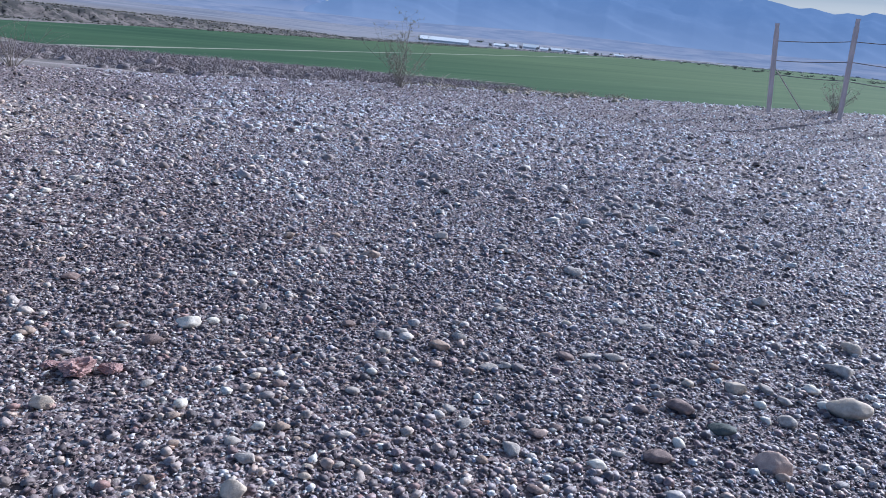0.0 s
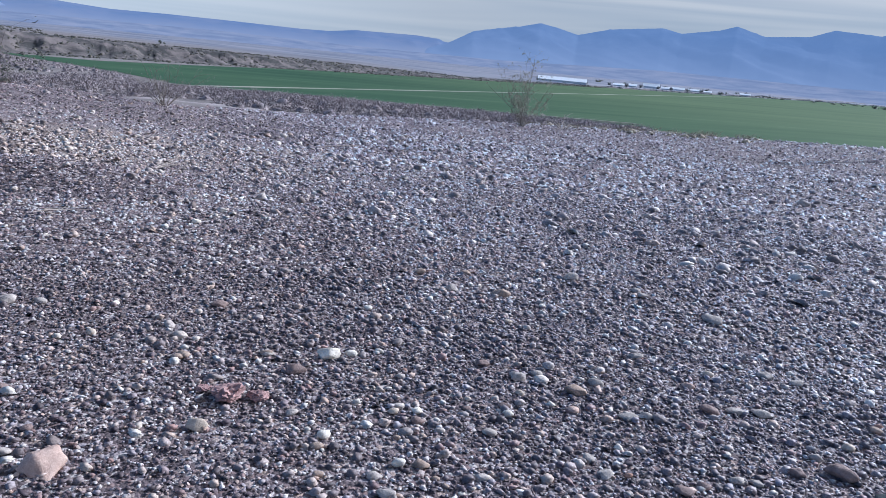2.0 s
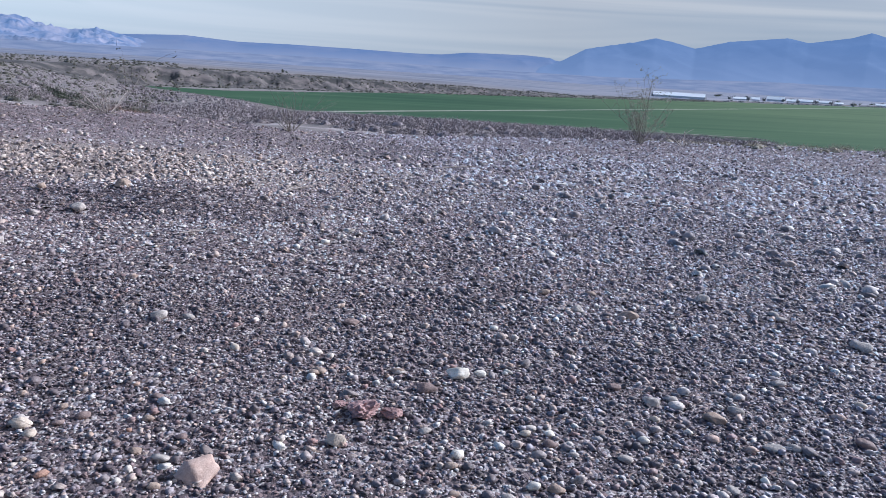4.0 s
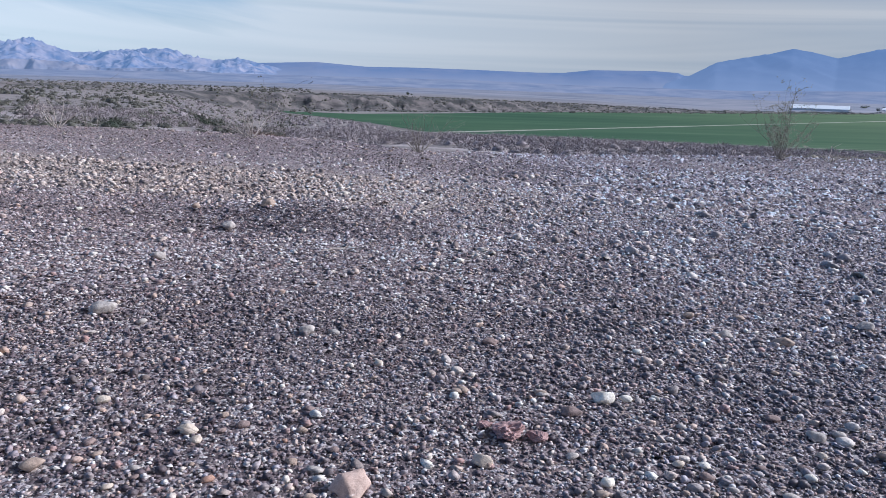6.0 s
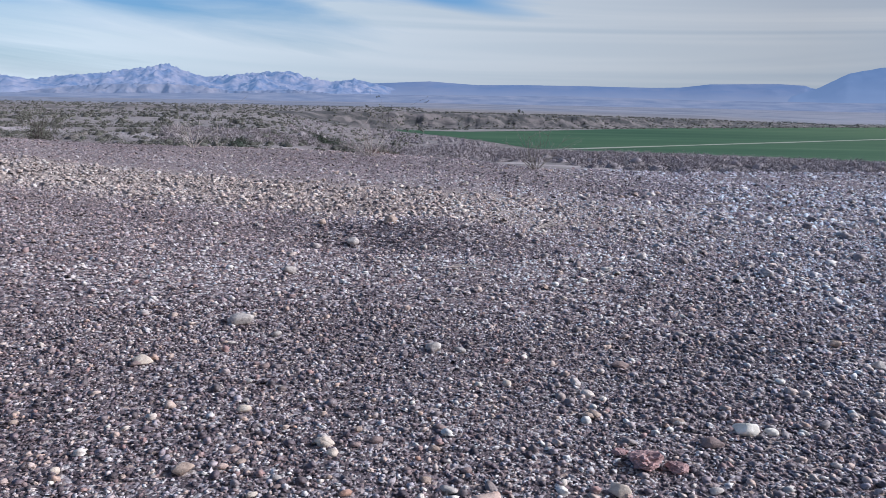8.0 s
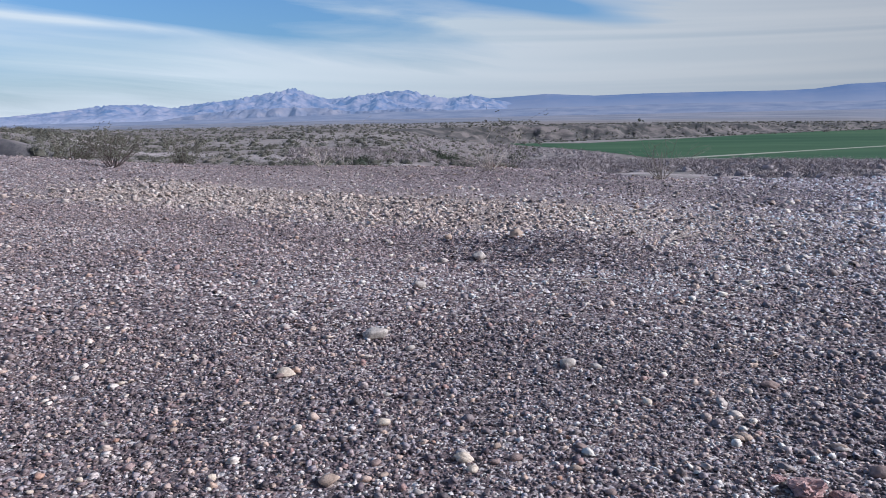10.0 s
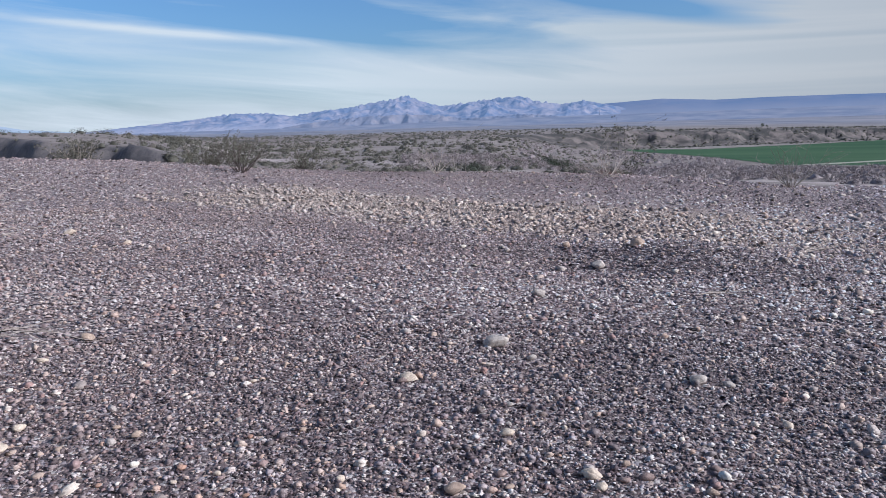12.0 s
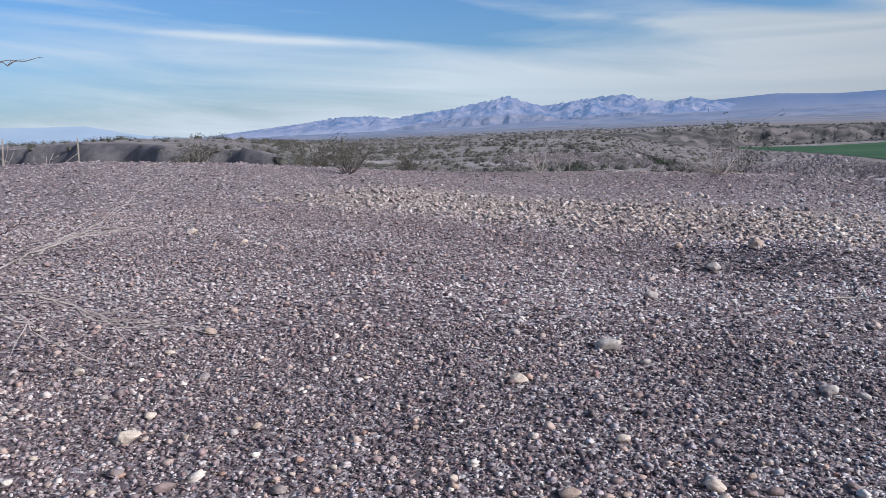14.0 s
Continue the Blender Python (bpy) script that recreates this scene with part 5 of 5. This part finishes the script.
VERGE = plain_noise_material("dry_verge", (0.15, 0.145, 0.12), (0.30, 0.27, 0.225), 0.25)
DITCH = plain_noise_material("weedy_ditch", (0.045, 0.048, 0.036), (0.09, 0.085, 0.062), 0.3)
strip("farm_track", "pale dirt track crossing the green field", (10, 201), (1014, 1050), 3.4, FIELD_Z + 0.16, TRACK)
strip("farm_track", "dusty track along the near field edge", (-6, 203), (120, 172), 1.7, FIELD_Z + 0.20, VERGE)
strip("ditch", "dark weedy ditch beside the field track", (-4, 199.5), (120, 168.8), 2.6, FIELD_Z + 0.16, DITCH)
WHITE_METAL = plain_noise_material("white_metal_roof", (0.72, 0.74, 0.76), (0.82, 0.83, 0.84), 0.4, 0.5)
SHED_WALL = plain_noise_material("shed_wall", (0.72, 0.73, 0.74), (0.80, 0.80, 0.80), 0.3, 0.8)


def shed(label, az, r, length, depth, height):
    """A long farm building: walls and a low gabled roof."""
    base = new("farm_building")
    c = heading(az, r)
    base.matrix_world = pose(c.x, c.y, FIELD_Z, 0, 0, az)
    bm = bmesh.new()
    bmesh.ops.create_cube(bm, size=1.0)
    for v in bm.verts:
        v.co = Vector((v.co.x * length, v.co.y * depth, (v.co.z + 0.5) * height * 0.42))
    part("wall", bm, SHED_WALL, base)
    bm = bmesh.new()
    prof = ((-depth / 2 - 1, height * 0.42), (0, height), (depth / 2 + 1, height * 0.42), (depth / 2 + 1, height * 0.38), (-depth / 2 - 1, height * 0.38))
    ends = [[bm.verts.new((sx * (length / 2 + 1), py, pz)) for py, pz in prof] for sx in (-1, 1)]
    for k in range(5):
        bm.faces.new((ends[0][k], ends[0][(k + 1) % 5], ends[1][(k + 1) % 5], ends[1][k]))
    bm.faces.new(ends[0]), bm.faces.new(ends[1][::-1])
    part("roof", bm, WHITE_METAL, base)
    tagged(base, label, "farm building")


shed("long white metal barn at the far field edge", -29.2, 830, 50, 18, 5.8)
for az, r, length, height in ((-33.3, 990, 13, 5.0), (-34.3, 1010, 9, 6.0), (-35.6, 1080, 20, 8.5), (-36.6, 1060, 10, 5.5), (-37.5, 1130, 16, 6.0), (-38.6, 1180, 18, 5.2), (-39.5, 1190, 10, 4.0), (-42.0, 1300, 14, 5.0)):
    shed("white farm shed among distant trees", az, r, length, 12, height * 0.75)

POST_WOOD = plain_noise_material("weathered_post_wood", (0.60, 0.455, 0.405), (0.76, 0.61, 0.54), 3.0, 0.9, 0.004, 5.0, (6, 6, 0.7))
WIRE = plain_noise_material("rusty_wire", (0.13, 0.115, 0.11), (0.22, 0.19, 0.18), 6.0, 0.6)


def fence(name, label, posts, brace, wires, width, wood):
    """Square wooden posts with a diagonal brace and sagging strands of wire."""
    base = new(name)
    first = posts[0][0]
    base.location = first
    for foot, top in posts:
        foot, top = Vector(foot) - base.location, Vector(top) - base.location
        bm = bmesh.new()
        bmesh.ops.create_cube(bm, size=1.0)
        bmesh.ops.bevel(bm, geom=bm.edges[:], offset=0.08, segments=2, affect="EDGES")
        axis = top - foot
        q = axis.to_track_quat("Z", "Y").to_matrix()
        for v in bm.verts:
            v.co = foot + axis * 0.5 + q @ Vector((v.co.x * width, v.co.y * width, v.co.z * axis.length))
        part("post", bm, wood, base)
    if brace:
        v, f = [], []
        tube(v, f, [Vector(p) - base.location for p in brace], width * 0.12, width * 0.12, 8)
        listed_mesh("brace", v, f, PALE_BARK, base, "thin pale diagonal brace")
    for a, b, sag in wires:
        a, b = Vector(a) - base.location, Vector(b) - base.location
        pts = [a.lerp(b, k / 12) - Vector((0, 0, sag * 4 * (k / 12) * (1 - k / 12))) for k in range(13)]
        v, f = [], []
        tube(v, f, pts, 0.010, 0.010, 5)
        listed_mesh("wire", v, f, WIRE, base)
    tagged(base, label, "fence")


def sight(az, el, r, stand=(0.32, -0.15)):
    return heading(az, r, EYE_Z + r * math.tan(radians(el))) + Vector((*stand, 0))


foot_a, top_a = sight(-52.72, -3.1, 20.0), sight(-52.1, 2.78, 20.0)
foot_b, top_b = sight(-57.15, -3.0, 20.0), sight(-56.85, 3.46, 20.0)
foot_c, top_c = sight(-62.6, -2.6, 20.4), sight(-62.2, 3.9, 20.4)
strands = []
for ka, kb, kc in ((0.81, 0.78, 0.74), (0.59, 0.58, 0.5), (0.44, 0.39, 0.3)):
    pa, pb, pc = foot_a.lerp(top_a, ka), foot_b.lerp(top_b, kb), foot_c.lerp(top_c, kc)
    strands += [(pa, pb, 0.025), (pb, pc, 0.03)]
fence("fence", "old wooden post fence with sagging wire strands", ((foot_a, top_a), (foot_b, top_b), (foot_c, top_c)),
      (foot_a.lerp(top_a, 0.54), sight(-54.95, -2.95, 19.9)), strands, 0.115, POST_WOOD)
fl, tl = sight(60.8, -1.6, 20.0, END), sight(60.6, 0.74, 20.0, END)
fr, tr = sight(56.25, -1.6, 20.0, END), sight(56.15, 0.60, 20.0, END)
fence("fence", "two short weathered posts with a diagonal brace", ((fl, tl), (fr, tr)), (fr.lerp(tr, 0.55), sight(57.6, -1.35, 19.9, END)), (), 0.036, BARK)

# the one tree that stands up from the plain beyond the bluff
px, py = at(-0.2, 470)
shrub("tree", "lone small dark tree on the desert plain", px, py, 2.0, 0.8, 9, 420, DARK_BARK, GREEN_LEAF, 60, 0.05, 0.6, 0.15)
px, py = at(-0.45, 466)
shrub("tree", "lone small dark tree on the desert plain", px, py, 1.0, 0.6, 7, 220, DARK_BARK, GREEN_LEAF, 61, 0.04, 0.6, 0.12)
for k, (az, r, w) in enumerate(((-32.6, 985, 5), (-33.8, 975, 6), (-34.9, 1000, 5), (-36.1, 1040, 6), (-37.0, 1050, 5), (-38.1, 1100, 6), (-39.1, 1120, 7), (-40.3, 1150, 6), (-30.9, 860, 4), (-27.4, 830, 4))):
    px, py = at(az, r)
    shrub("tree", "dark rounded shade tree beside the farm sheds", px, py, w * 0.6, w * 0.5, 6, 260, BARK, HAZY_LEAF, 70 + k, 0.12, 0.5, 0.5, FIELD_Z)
